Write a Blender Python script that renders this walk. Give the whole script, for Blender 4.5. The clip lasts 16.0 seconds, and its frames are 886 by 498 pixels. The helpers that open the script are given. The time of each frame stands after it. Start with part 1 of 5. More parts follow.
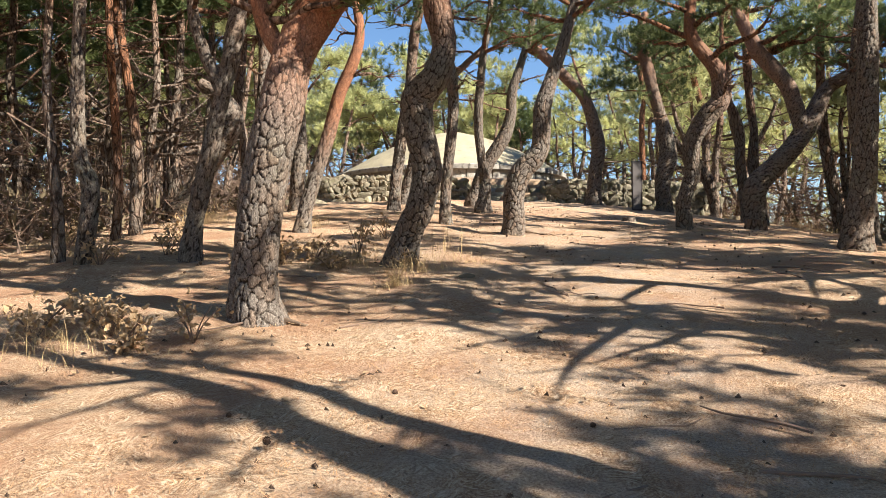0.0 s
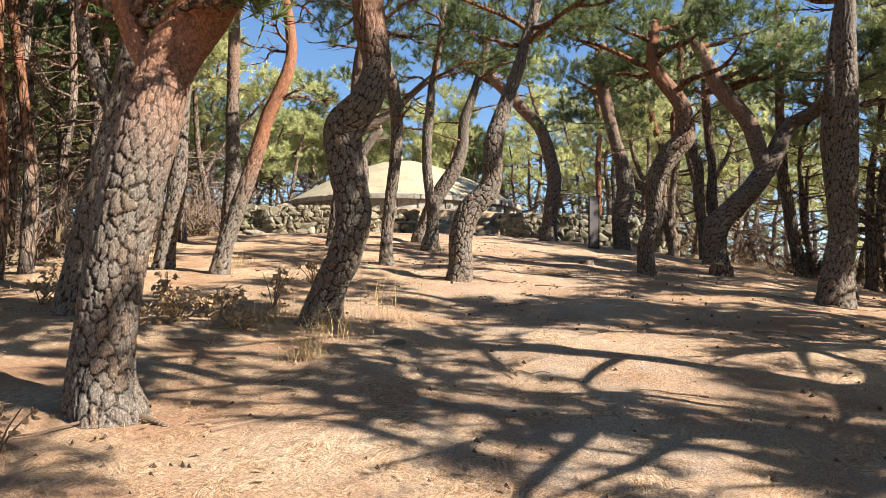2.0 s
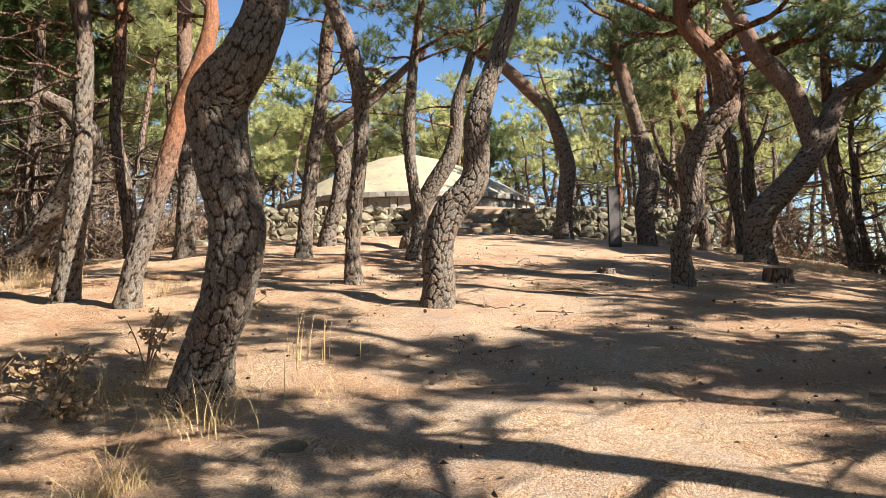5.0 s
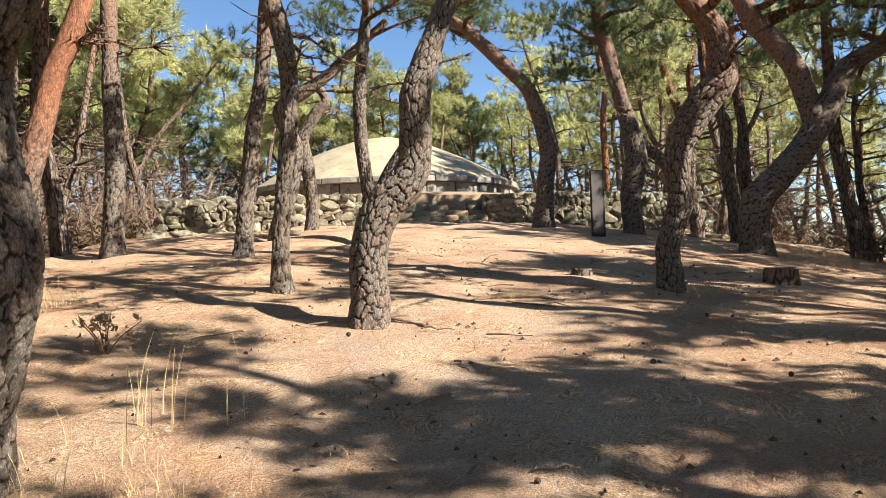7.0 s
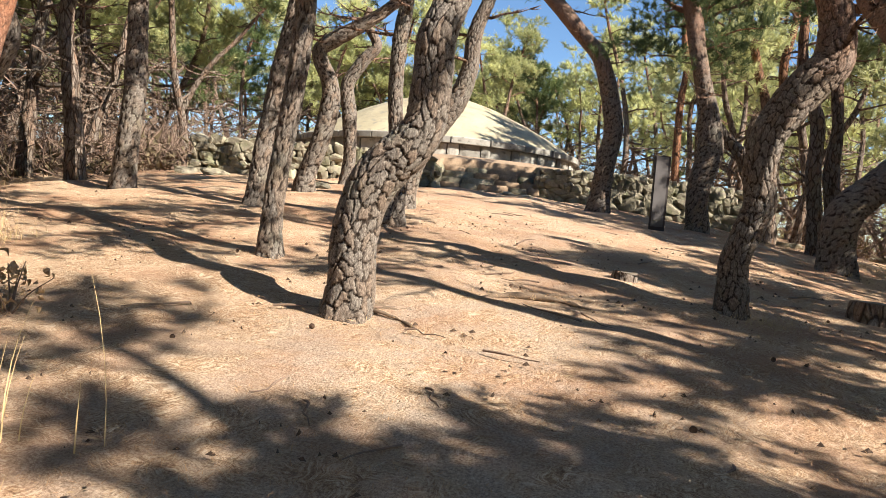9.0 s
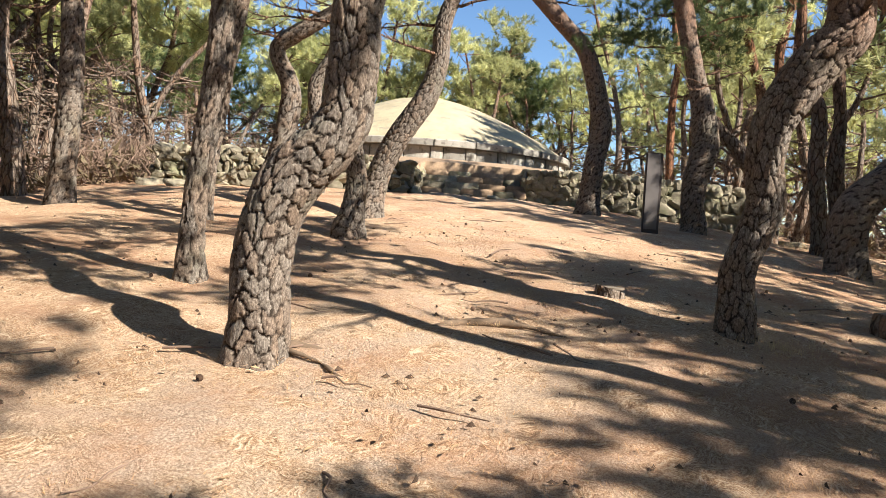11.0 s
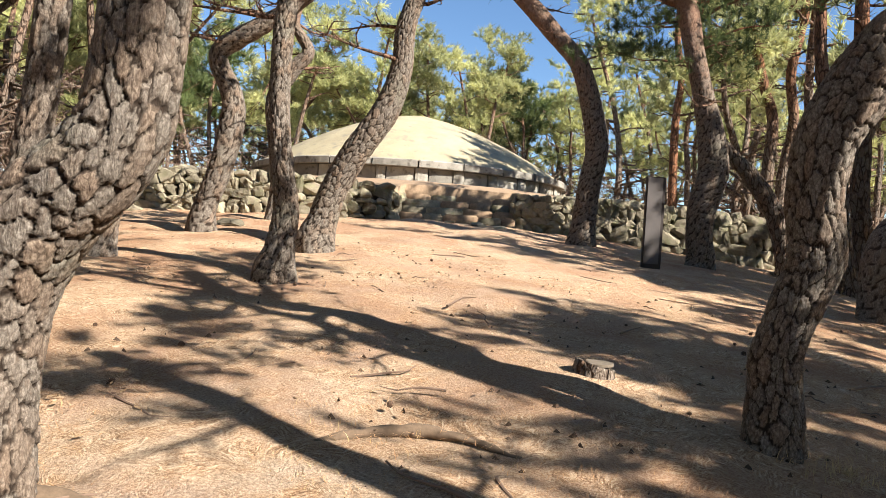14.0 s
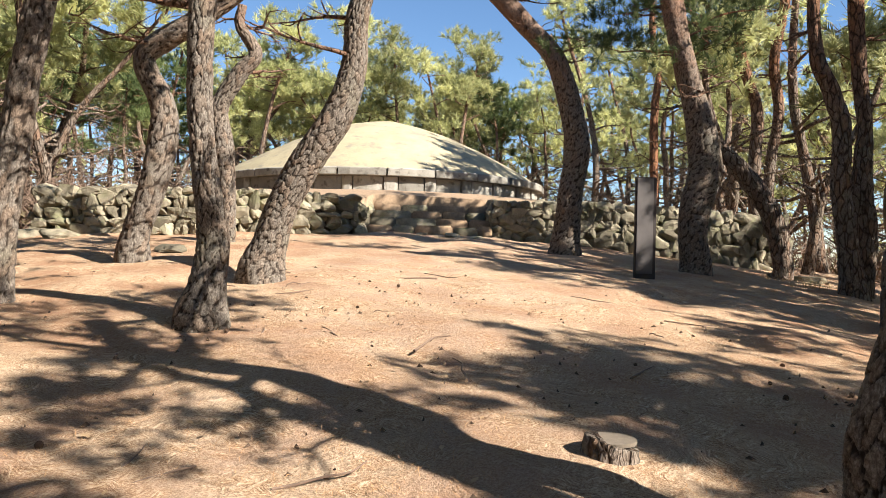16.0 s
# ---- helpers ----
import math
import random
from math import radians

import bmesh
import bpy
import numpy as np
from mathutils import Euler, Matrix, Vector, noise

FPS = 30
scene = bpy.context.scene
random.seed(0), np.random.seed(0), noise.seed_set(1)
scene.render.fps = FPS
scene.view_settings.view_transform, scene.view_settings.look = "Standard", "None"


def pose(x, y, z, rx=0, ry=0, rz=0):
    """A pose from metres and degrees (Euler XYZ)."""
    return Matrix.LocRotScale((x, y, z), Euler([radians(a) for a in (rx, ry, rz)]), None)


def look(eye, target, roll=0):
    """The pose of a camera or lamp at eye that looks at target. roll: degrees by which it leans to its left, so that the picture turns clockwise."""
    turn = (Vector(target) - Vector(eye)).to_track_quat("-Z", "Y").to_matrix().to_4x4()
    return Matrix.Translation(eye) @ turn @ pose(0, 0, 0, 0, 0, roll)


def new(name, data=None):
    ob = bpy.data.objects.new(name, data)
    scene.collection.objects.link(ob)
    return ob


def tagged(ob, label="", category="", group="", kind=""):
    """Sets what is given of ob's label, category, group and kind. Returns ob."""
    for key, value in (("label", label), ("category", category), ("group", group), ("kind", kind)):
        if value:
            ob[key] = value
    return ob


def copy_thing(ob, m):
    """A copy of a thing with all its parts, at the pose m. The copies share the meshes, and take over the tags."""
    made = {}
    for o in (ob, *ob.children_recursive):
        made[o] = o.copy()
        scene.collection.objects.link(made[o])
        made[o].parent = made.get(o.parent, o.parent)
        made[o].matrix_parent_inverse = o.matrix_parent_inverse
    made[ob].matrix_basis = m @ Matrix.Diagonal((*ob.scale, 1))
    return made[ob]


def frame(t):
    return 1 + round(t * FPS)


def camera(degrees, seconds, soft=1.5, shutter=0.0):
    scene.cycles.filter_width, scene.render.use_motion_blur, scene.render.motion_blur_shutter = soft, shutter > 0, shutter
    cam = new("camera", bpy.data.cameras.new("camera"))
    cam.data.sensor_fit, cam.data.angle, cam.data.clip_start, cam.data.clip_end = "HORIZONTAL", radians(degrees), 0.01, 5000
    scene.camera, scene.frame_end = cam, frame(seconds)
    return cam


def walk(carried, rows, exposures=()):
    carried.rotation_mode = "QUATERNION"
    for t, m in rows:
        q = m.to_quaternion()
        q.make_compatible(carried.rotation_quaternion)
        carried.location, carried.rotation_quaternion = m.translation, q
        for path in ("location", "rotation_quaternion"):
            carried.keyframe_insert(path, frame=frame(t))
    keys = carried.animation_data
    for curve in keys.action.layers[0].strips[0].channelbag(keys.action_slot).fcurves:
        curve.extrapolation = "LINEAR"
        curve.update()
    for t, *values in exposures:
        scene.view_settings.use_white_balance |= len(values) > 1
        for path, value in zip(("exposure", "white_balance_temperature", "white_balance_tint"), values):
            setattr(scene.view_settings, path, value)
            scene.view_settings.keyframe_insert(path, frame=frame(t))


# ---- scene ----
cam = camera(63.2, 16.0, soft=0.4)
PATH = [
    (0, (0.032, -0.1, 1.429), (0.031, 1.9, 1.457), -0.3),
    (0.5, (0.096, 0.219, 1.509), (0.132, 2.218, 1.534), -0.0),
    (1, (0.253, 0.551, 1.619), (0.354, 2.548, 1.653), 0.3),
    (1.5, (0.375, 0.911, 1.751), (0.496, 2.907, 1.792), 0.6),
    (2, (0.335, 1.355, 1.79), (0.455, 3.349, 1.891), 0.5),
    (2.5, (0.335, 1.746, 1.869), (0.442, 3.739, 1.99), 0.7),
    (3, (0.391, 2.145, 1.944), (0.483, 4.139, 2.069), 0.5),
    (3.5, (0.577, 2.695, 1.977), (0.641, 4.69, 2.1), 0.4),
    (4, (0.761, 3.213, 2.028), (0.818, 5.209, 2.149), -0.3),
    (6.5, (1.641, 5.429, 2.432), (1.717, 7.427, 2.467), -2.2),
    (7, (1.795, 5.818, 2.486), (1.877, 7.816, 2.522), -2.1),
    (7.5, (1.928, 6.192, 2.568), (2.01, 8.19, 2.616), -1.5),
    (8, (2.006, 6.588, 2.638), (2.089, 8.584, 2.724), 0.8),
    (8.5, (2.176, 6.907, 2.669), (2.186, 8.906, 2.736), 3.5),
    (9, (2.27, 7.288, 2.686), (2.201, 9.286, 2.618), 5.1),
    (11.5, (2.808, 8.781, 2.887), (2.741, 10.779, 2.845), 2.6),
    (12, (2.951, 9.111, 2.983), (2.87, 11.109, 2.966), 1.5),
    (12.5, (2.999, 9.537, 2.981), (2.909, 11.535, 2.989), 2.3),
    (13, (3.024, 9.869, 2.991), (2.933, 11.867, 2.999), 3.5),
    (13.5, (3.098, 10.21, 3.06), (3.011, 12.208, 3.066), 3.7),
    (14, (3.16, 10.455, 3.055), (3.085, 12.453, 3.059), 3.9),
    (14.5, (3.201, 10.794, 3.123), (3.166, 12.794, 3.133), 4.7),
    (15, (3.266, 11.154, 3.159), (3.243, 13.154, 3.17), 2.4),
    (15.5, (3.275, 11.483, 3.201), (3.253, 13.483, 3.207), 2.3),
    (16, (3.221, 11.853, 3.278), (3.207, 13.853, 3.298), 1.4),
]
walk(cam, [(t, look(eye, target, roll)) for t, eye, target, roll in PATH])

# ---- light ----
SUN_AZ, SUN_EL = -28.0, 37.0  # degrees: counter-clockwise from +x, and above the horizon
world = bpy.data.worlds.new("world")
scene.world = world
world.use_nodes = True
wn = world.node_tree
sky = wn.nodes.new("ShaderNodeTexSky")
sky.sky_type = "NISHITA"
sky.sun_disc = False
sky.sun_elevation = radians(SUN_EL)
sky.sun_rotation = radians(90 - SUN_AZ)
sky.altitude = 1200
sky.air_density, sky.dust_density, sky.ozone_density = 1.0, 0.02, 2.2
wn.nodes["Background"].inputs["Strength"].default_value = 0.061
vivid = wn.nodes.new("ShaderNodeHueSaturation")
vivid.inputs["Saturation"].default_value = 1.1
wn.links.new(sky.outputs["Color"], vivid.inputs["Color"])
wn.links.new(vivid.outputs["Color"], wn.nodes["Background"].inputs["Color"])
sun_data = bpy.data.lights.new("sun", "SUN")
sun_data.energy, sun_data.angle, sun_data.color = 5.0, radians(0.53), (1.0, 0.935, 0.835)
sun = new("sun", sun_data)
to_sun = Vector((math.cos(radians(SUN_AZ)) * math.cos(radians(SUN_EL)), math.sin(radians(SUN_AZ)) * math.cos(radians(SUN_EL)), math.sin(radians(SUN_EL))))
sun.matrix_world = look(to_sun * 60, (0, 0, 0))
scene.view_settings.exposure = 1.66


# ---- materials ----
def material(name, roughness=0.9, specular=0.3):
    m = bpy.data.materials.new(name)
    m.use_nodes = True
    nt = m.node_tree
    b = nt.nodes["Principled BSDF"]
    b.inputs["Roughness"].default_value = roughness
    b.inputs["Specular IOR Level"].default_value = specular
    return m, nt, b


def nd(nt, kind, **values):
    n = nt.nodes.new(kind)
    for k, v in values.items():
        n.inputs[k].default_value = v
    return n


def coords(nt, scale=(1, 1, 1), obj=True):
    c = nt.nodes.new("ShaderNodeTexCoord")
    m = nt.nodes.new("ShaderNodeMapping")
    m.inputs["Scale"].default_value = scale
    nt.links.new(c.outputs["Object"] if obj else c.outputs["Generated"], m.inputs["Vector"])
    return m.outputs["Vector"]


def world_coords(nt, scale=(1, 1, 1)):
    c = nt.nodes.new("ShaderNodeNewGeometry")
    m = nt.nodes.new("ShaderNodeMapping")
    m.inputs["Scale"].default_value = scale
    nt.links.new(c.outputs["Position"], m.inputs["Vector"])
    return m.outputs["Vector"]


def noise_tex(nt, vec, scale, detail=5.0, rough=0.6):
    n = nd(nt, "ShaderNodeTexNoise", Scale=scale, Detail=detail, Roughness=rough)
    nt.links.new(vec, n.inputs["Vector"])
    return n.outputs["Fac"]


def ramp(nt, fac, *stops):
    r = nt.nodes.new("ShaderNodeValToRGB")
    e = r.color_ramp.elements
    while len(e) < len(stops):
        e.new(0.5)
    for el, (p, c) in zip(e, stops):
        el.position, el.color = p, (*c, 1)
    nt.links.new(fac, r.inputs["Fac"])
    return r.outputs["Color"]


def mix(nt, fac, a, b, blend="MIX"):
    m = nt.nodes.new("ShaderNodeMix")
    m.data_type, m.blend_type = "RGBA", blend
    for sock, v in ((m.inputs[0], fac), (m.inputs[6], a), (m.inputs[7], b)):
        if isinstance(v, bpy.types.NodeSocket):
            nt.links.new(v, sock)
        elif isinstance(v, (int, float)):
            sock.default_value = v
        else:
            sock.default_value = (*v, 1)
    return m.outputs[2]


def bump(nt, b, height, strength=0.5, distance=0.01):
    n = nd(nt, "ShaderNodeBump", Strength=strength, Distance=distance)
    nt.links.new(height, n.inputs["Height"])
    nt.links.new(n.outputs["Normal"], b.inputs["Normal"])


def step_fac(nt, fac, lo, hi):
    n = nd(nt, "ShaderNodeMapRange")
    n.inputs["From Min"].default_value, n.inputs["From Max"].default_value = lo, hi
    nt.links.new(fac, n.inputs["Value"])
    return n.outputs["Result"]


def attribute(nt, name):
    a = nt.nodes.new("ShaderNodeAttribute")
    a.attribute_name = name
    return a.outputs["Fac"]


def bark_material(name="bark"):
    m, nt, b = material(name, 0.95, 0.12)
    v = world_coords(nt, (1, 1, 0.33))
    warp = nd(nt, "ShaderNodeTexNoise", Scale=7.0, Detail=4.0)
    nt.links.new(v, warp.inputs["Vector"])
    add = nt.nodes.new("ShaderNodeVectorMath")
    add.operation = "MULTIPLY_ADD"
    add.inputs[1].default_value = (0.11, 0.11, 0.07)
    nt.links.new(warp.outputs["Color"], add.inputs[0])
    nt.links.new(v, add.inputs[2])
    vor = nd(nt, "ShaderNodeTexVoronoi", Scale=11.0)
    vor.feature = "DISTANCE_TO_EDGE"
    cell = nd(nt, "ShaderNodeTexVoronoi", Scale=11.0)
    small = nd(nt, "ShaderNodeTexVoronoi", Scale=30.0)
    small.feature = "DISTANCE_TO_EDGE"
    for n in (vor, cell, small):
        nt.links.new(add.outputs[0], n.inputs["Vector"])
    fine = noise_tex(nt, world_coords(nt, (1, 1, 0.5)), 60.0, 7.0, 0.75)
    mid = noise_tex(nt, world_coords(nt, (1, 1, 0.5)), 12.0, 4.0, 0.6)
    big = noise_tex(nt, world_coords(nt), 1.8, 3.0)
    plate = ramp(nt, fine, (0.3, (0.10, 0.075, 0.058)), (0.5, (0.22, 0.175, 0.14)), (0.7, (0.35, 0.295, 0.25)))
    sep = nt.nodes.new("ShaderNodeSeparateColor")
    nt.links.new(cell.outputs["Color"], sep.inputs["Color"])
    plate = mix(nt, step_fac(nt, sep.outputs[0], 0.45, 1.0), plate, mix(nt, 0.6, plate, (0.24, 0.13, 0.075)))
    plate = mix(nt, step_fac(nt, big, 0.5, 0.72), plate, mix(nt, 0.55, plate, (0.17, 0.165, 0.13)))
    red = ramp(nt, fine, (0.3, (0.16, 0.06, 0.03)), (0.7, (0.38, 0.17, 0.085)))
    col = mix(nt, attribute(nt, "upper"), plate, red)
    edge = step_fac(nt, vor.outputs["Distance"], 0.0, 0.15)
    soft = nt.nodes.new("ShaderNodeMath")
    soft.operation = "ADD"
    soft.use_clamp = True
    nt.links.new(edge, soft.inputs[0])
    nt.links.new(step_fac(nt, mid, 0.5, 0.72), soft.inputs[1])
    crack = soft.outputs[0]
    flake = step_fac(nt, small.outputs["Distance"], 0.0, 0.1)
    col = mix(nt, crack, (0.05, 0.032, 0.023), col)
    col = mix(nt, flake, mix(nt, 0.45, col, (0.07, 0.045, 0.03)), col)
    nt.links.new(col, b.inputs["Base Color"])
    h = nt.nodes.new("ShaderNodeMath")
    h.operation = "MULTIPLY_ADD"
    h.inputs[1].default_value = 0.3
    nt.links.new(fine, h.inputs[0])
    h2 = nt.nodes.new("ShaderNodeMath")
    h2.operation = "MULTIPLY_ADD"
    h2.inputs[1].default_value = 0.22
    nt.links.new(flake, h2.inputs[0])
    nt.links.new(crack, h2.inputs[2])
    nt.links.new(h2.outputs[0], h.inputs[2])
    bump(nt, b, h.outputs[0], 1.0, 0.04)
    return m


def plated_bark_material():
    """Bark whose plates and furrows are in the mesh: they come with it as attributes."""
    m, nt, b = material("plated_bark", 0.93, 0.14)
    fine = noise_tex(nt, world_coords(nt, (1, 1, 0.55)), 70.0, 8.0, 0.75)
    mid = noise_tex(nt, world_coords(nt, (1, 1, 0.6)), 14.0, 5.0, 0.65)
    big = noise_tex(nt, world_coords(nt), 1.6, 3.0)
    layers = noise_tex(nt, world_coords(nt, (1, 1, 0.2)), 38.0, 4.0, 0.7)
    grey = ramp(nt, fine, (0.32, (0.055, 0.046, 0.039)), (0.5, (0.15, 0.127, 0.106)), (0.68, (0.32, 0.28, 0.24)))
    tan = ramp(nt, fine, (0.32, (0.06, 0.037, 0.025)), (0.5, (0.165, 0.115, 0.082)), (0.68, (0.31, 0.228, 0.165)))
    plate = mix(nt, step_fac(nt, attribute(nt, "plate"), 0.35, 1.2), grey, tan)
    plate = mix(nt, step_fac(nt, layers, 0.55, 0.7), plate, mix(nt, 0.5, plate, (0.12, 0.075, 0.05)))
    plate = mix(nt, step_fac(nt, mid, 0.58, 0.75), plate, mix(nt, 0.45, plate, (0.36, 0.32, 0.27)))
    plate = mix(nt, step_fac(nt, big, 0.54, 0.74), plate, mix(nt, 0.4, plate, (0.17, 0.17, 0.12)))
    red = ramp(nt, fine, (0.3, (0.15, 0.055, 0.03)), (0.52, (0.30, 0.125, 0.065)), (0.72, (0.46, 0.24, 0.14)))
    red = mix(nt, step_fac(nt, mid, 0.5, 0.66), red, mix(nt, 0.55, red, (0.10, 0.05, 0.035)))
    col = mix(nt, attribute(nt, "upper"), plate, red)
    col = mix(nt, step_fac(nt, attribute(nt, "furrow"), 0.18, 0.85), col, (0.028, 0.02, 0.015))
    flakes = nd(nt, "ShaderNodeTexVoronoi", Scale=24.0)
    flakes.feature = "DISTANCE_TO_EDGE"
    nt.links.new(world_coords(nt, (1, 1, 0.5)), flakes.inputs["Vector"])
    split = step_fac(nt, flakes.outputs["Distance"], 0.07, 0.0)
    col = mix(nt, split, col, mix(nt, 0.5, col, (0.045, 0.03, 0.022)))
    nt.links.new(col, b.inputs["Base Color"])
    bump(nt, b, mix(nt, 0.45, mix(nt, 0.5, fine, mid), layers), 1.0, 0.03)
    return m


def foliage_material(name, dark, light):
    m, nt, b = material(name, 0.6, 0.35)
    g = nt.nodes.new("ShaderNodeNewGeometry")
    o = nt.nodes.new("ShaderNodeObjectInfo")
    big = noise_tex(nt, world_coords(nt), 0.5, 2.0)
    col = mix(nt, g.outputs["Random Per Island"], dark, light)
    col = mix(nt, step_fac(nt, big, 0.45, 0.7), col, tuple(c * 1.25 for c in light))
    hsv = nd(nt, "ShaderNodeHueSaturation")
    mr = nd(nt, "ShaderNodeMapRange")
    mr.inputs["To Min"].default_value, mr.inputs["To Max"].default_value = 0.75, 1.3
    nt.links.new(o.outputs["Random"], mr.inputs["Value"])
    nt.links.new(mr.outputs["Result"], hsv.inputs["Value"])
    nt.links.new(col, hsv.inputs["Color"])
    nt.links.new(hsv.outputs["Color"], b.inputs["Base Color"])
    t = nt.nodes.new("ShaderNodeBsdfTranslucent")
    nt.links.new(hsv.outputs["Color"], t.inputs["Color"])
    s = nt.nodes.new("ShaderNodeMixShader")
    s.inputs[0].default_value = 0.55
    nt.links.new(b.outputs[0], s.inputs[1])
    nt.links.new(t.outputs[0], s.inputs[2])
    nt.links.new(s.outputs[0], nt.nodes["Material Output"].inputs["Surface"])
    return m


def ground_material():
    m, nt, b = material("needle_litter", 0.95, 0.12)
    v = world_coords(nt)
    big = noise_tex(nt, v, 0.5, 4.0)
    mid = noise_tex(nt, v, 2.6, 6.0, 0.68)
    fine = noise_tex(nt, v, 70.0, 8.0, 0.75)
    # matted needles: long grain that swirls, in two crossing layers
    swirl = nd(nt, "ShaderNodeTexNoise", Scale=2.2, Detail=3.0)
    nt.links.new(v, swirl.inputs["Vector"])
    layers = []
    for turn, scale in ((0.5, 62.0), (2.1, 88.0)):
        add = nt.nodes.new("ShaderNodeVectorMath")
        add.operation = "MULTIPLY_ADD"
        add.inputs[1].default_value = (0.5, 0.5, 0.0)
        nt.links.new(swirl.outputs["Color"], add.inputs[0])
        nt.links.new(v, add.inputs[2])
        mp = nt.nodes.new("ShaderNodeMapping")
        mp.inputs["Rotation"].default_value = (0, 0, turn)
        nt.links.new(add.outputs[0], mp.inputs["Vector"])
        st = nt.nodes.new("ShaderNodeMapping")
        st.inputs["Scale"].default_value = (1.0, 0.13, 0.3)
        nt.links.new(mp.outputs["Vector"], st.inputs["Vector"])
        layers.append(noise_tex(nt, st.outputs["Vector"], scale, 4.0, 0.7))
    streak = mix(nt, step_fac(nt, noise_tex(nt, v, 7.0, 3.0), 0.44, 0.56), layers[0], layers[1])
    litter = ramp(nt, fine, (0.34, (0.14, 0.077, 0.043)), (0.5, (0.335, 0.207, 0.122)), (0.64, (0.53, 0.38, 0.243)))
    soil = ramp(nt, fine, (0.34, (0.14, 0.105, 0.08)), (0.5, (0.34, 0.26, 0.195)), (0.64, (0.56, 0.45, 0.35)))
    lm = mix(nt, step_fac(nt, streak, 0.5, 0.64), litter, mix(nt, 0.75, litter, (0.69, 0.55, 0.395)))
    lm = mix(nt, step_fac(nt, streak, 0.47, 0.34), lm, mix(nt, 0.7, lm, (0.10, 0.05, 0.028)))
    lm = mix(nt, step_fac(nt, mid, 0.42, 0.7), lm, mix(nt, 0.5, lm, (0.60, 0.455, 0.305)))
    # red-brown drifts of fresh needles and dark crumbs
    drift = noise_tex(nt, v, 1.3, 6.0, 0.62)
    lm = mix(nt, step_fac(nt, drift, 0.46, 0.6), lm, mix(nt, 0.6, lm, (0.26, 0.12, 0.065)))
    crumbs = noise_tex(nt, v, 24.0, 5.0, 0.8)
    lm = mix(nt, step_fac(nt, crumbs, 0.38, 0.3), lm, mix(nt, 0.7, lm, (0.05, 0.028, 0.018)))
    pm = nt.nodes.new("ShaderNodeMath")
    pm.operation = "MULTIPLY"
    nt.links.new(attribute(nt, "path"), pm.inputs[0])
    nt.links.new(step_fac(nt, mid, 0.4, 0.62), pm.inputs[1])
    col = mix(nt, pm.outputs[0], lm, soil)
    col = mix(nt, step_fac(nt, big, 0.5, 0.72), col, mix(nt, 0.35, col, (0.24, 0.13, 0.07)))
    nt.links.new(col, b.inputs["Base Color"])
    clump = noise_tex(nt, v, 14.0, 5.0, 0.7)
    bump(nt, b, mix(nt, 0.45, mix(nt, 0.6, fine, streak), clump), 1.0, 0.06)
    return m


def stone_material(name, dark, light, lichen, scale=6.0, moss=0.0):
    m, nt, b = material(name, 0.9, 0.25)
    v = world_coords(nt)
    o = nt.nodes.new("ShaderNodeObjectInfo")
    mid = noise_tex(nt, v, scale, 6.0, 0.65)
    fine = noise_tex(nt, v, scale * 14, 5.0, 0.7)
    col = ramp(nt, mid, (0.3, dark), (0.7, light))
    col = mix(nt, step_fac(nt, fine, 0.4, 0.7), col, mix(nt, 0.5, col, light))
    spots = noise_tex(nt, v, scale * 2.3, 4.0, 0.5)
    col = mix(nt, step_fac(nt, spots, 0.56, 0.68), col, lichen)
    if moss:
        col = mix(nt, step_fac(nt, noise_tex(nt, v, 1.7, 3.0), 0.55, 0.75), col, (0.16, 0.16, 0.085))
    hsv = nd(nt, "ShaderNodeHueSaturation")
    mr = nd(nt, "ShaderNodeMapRange")
    mr.inputs["To Min"].default_value, mr.inputs["To Max"].default_value = 0.6, 1.25
    nt.links.new(o.outputs["Random"], mr.inputs["Value"])
    nt.links.new(mr.outputs["Result"], hsv.inputs["Value"])
    nt.links.new(col, hsv.inputs["Color"])
    nt.links.new(hsv.outputs["Color"], b.inputs["Base Color"])
    bump(nt, b, mix(nt, 0.4, mid, fine), 0.9, 0.05)
    return m


def plain(name, colour, roughness=0.8, vary=0.35, scale=20.0):
    m, nt, b = material(name, roughness, 0.3)
    n = noise_tex(nt, world_coords(nt), scale, 5.0, 0.65)
    col = ramp(nt, n, (0.25, tuple(c * (1 - vary) for c in colour)), (0.75, tuple(min(1, c * (1 + vary)) for c in colour)))
    o = nt.nodes.new("ShaderNodeNewGeometry")
    col = mix(nt, 0.3, col, mix(nt, o.outputs["Random Per Island"], tuple(c * 0.6 for c in colour), tuple(min(1, c * 1.4) for c in colour)))
    nt.links.new(col, b.inputs["Base Color"])
    bump(nt, b, n, 0.4, 0.01)
    return m


BARK = bark_material()
PLATED_BARK = plated_bark_material()
# one needle green twice: NEEDLES_LIT has the sunlight on far crowns in its colour
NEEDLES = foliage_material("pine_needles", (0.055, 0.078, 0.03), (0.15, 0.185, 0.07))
NEEDLES_LIT = foliage_material("pine_needles_lit_yellow_green", (0.21, 0.235, 0.085), (0.50, 0.49, 0.24))
TWIG = plain("dead_twig", (0.15, 0.10, 0.072))
GROUND = ground_material()
BOULDER = stone_material("field_stone", (0.11, 0.095, 0.066), (0.33, 0.285, 0.205), (0.25, 0.24, 0.145), 4.0, 1.0)
GRANITE = stone_material("granite", (0.19, 0.175, 0.15), (0.35, 0.325, 0.28), (0.14, 0.125, 0.105), 2.2)
TURF = stone_material("dry_turf", (0.30, 0.25, 0.165), (0.43, 0.37, 0.24), (0.27, 0.235, 0.175), 1.1)
# packed soil with shade in its colour, for the gaps between wall stones
SHADED_SOIL = plain("shaded_packed_soil", (0.085, 0.065, 0.045), 0.95, 0.4, 12.0)
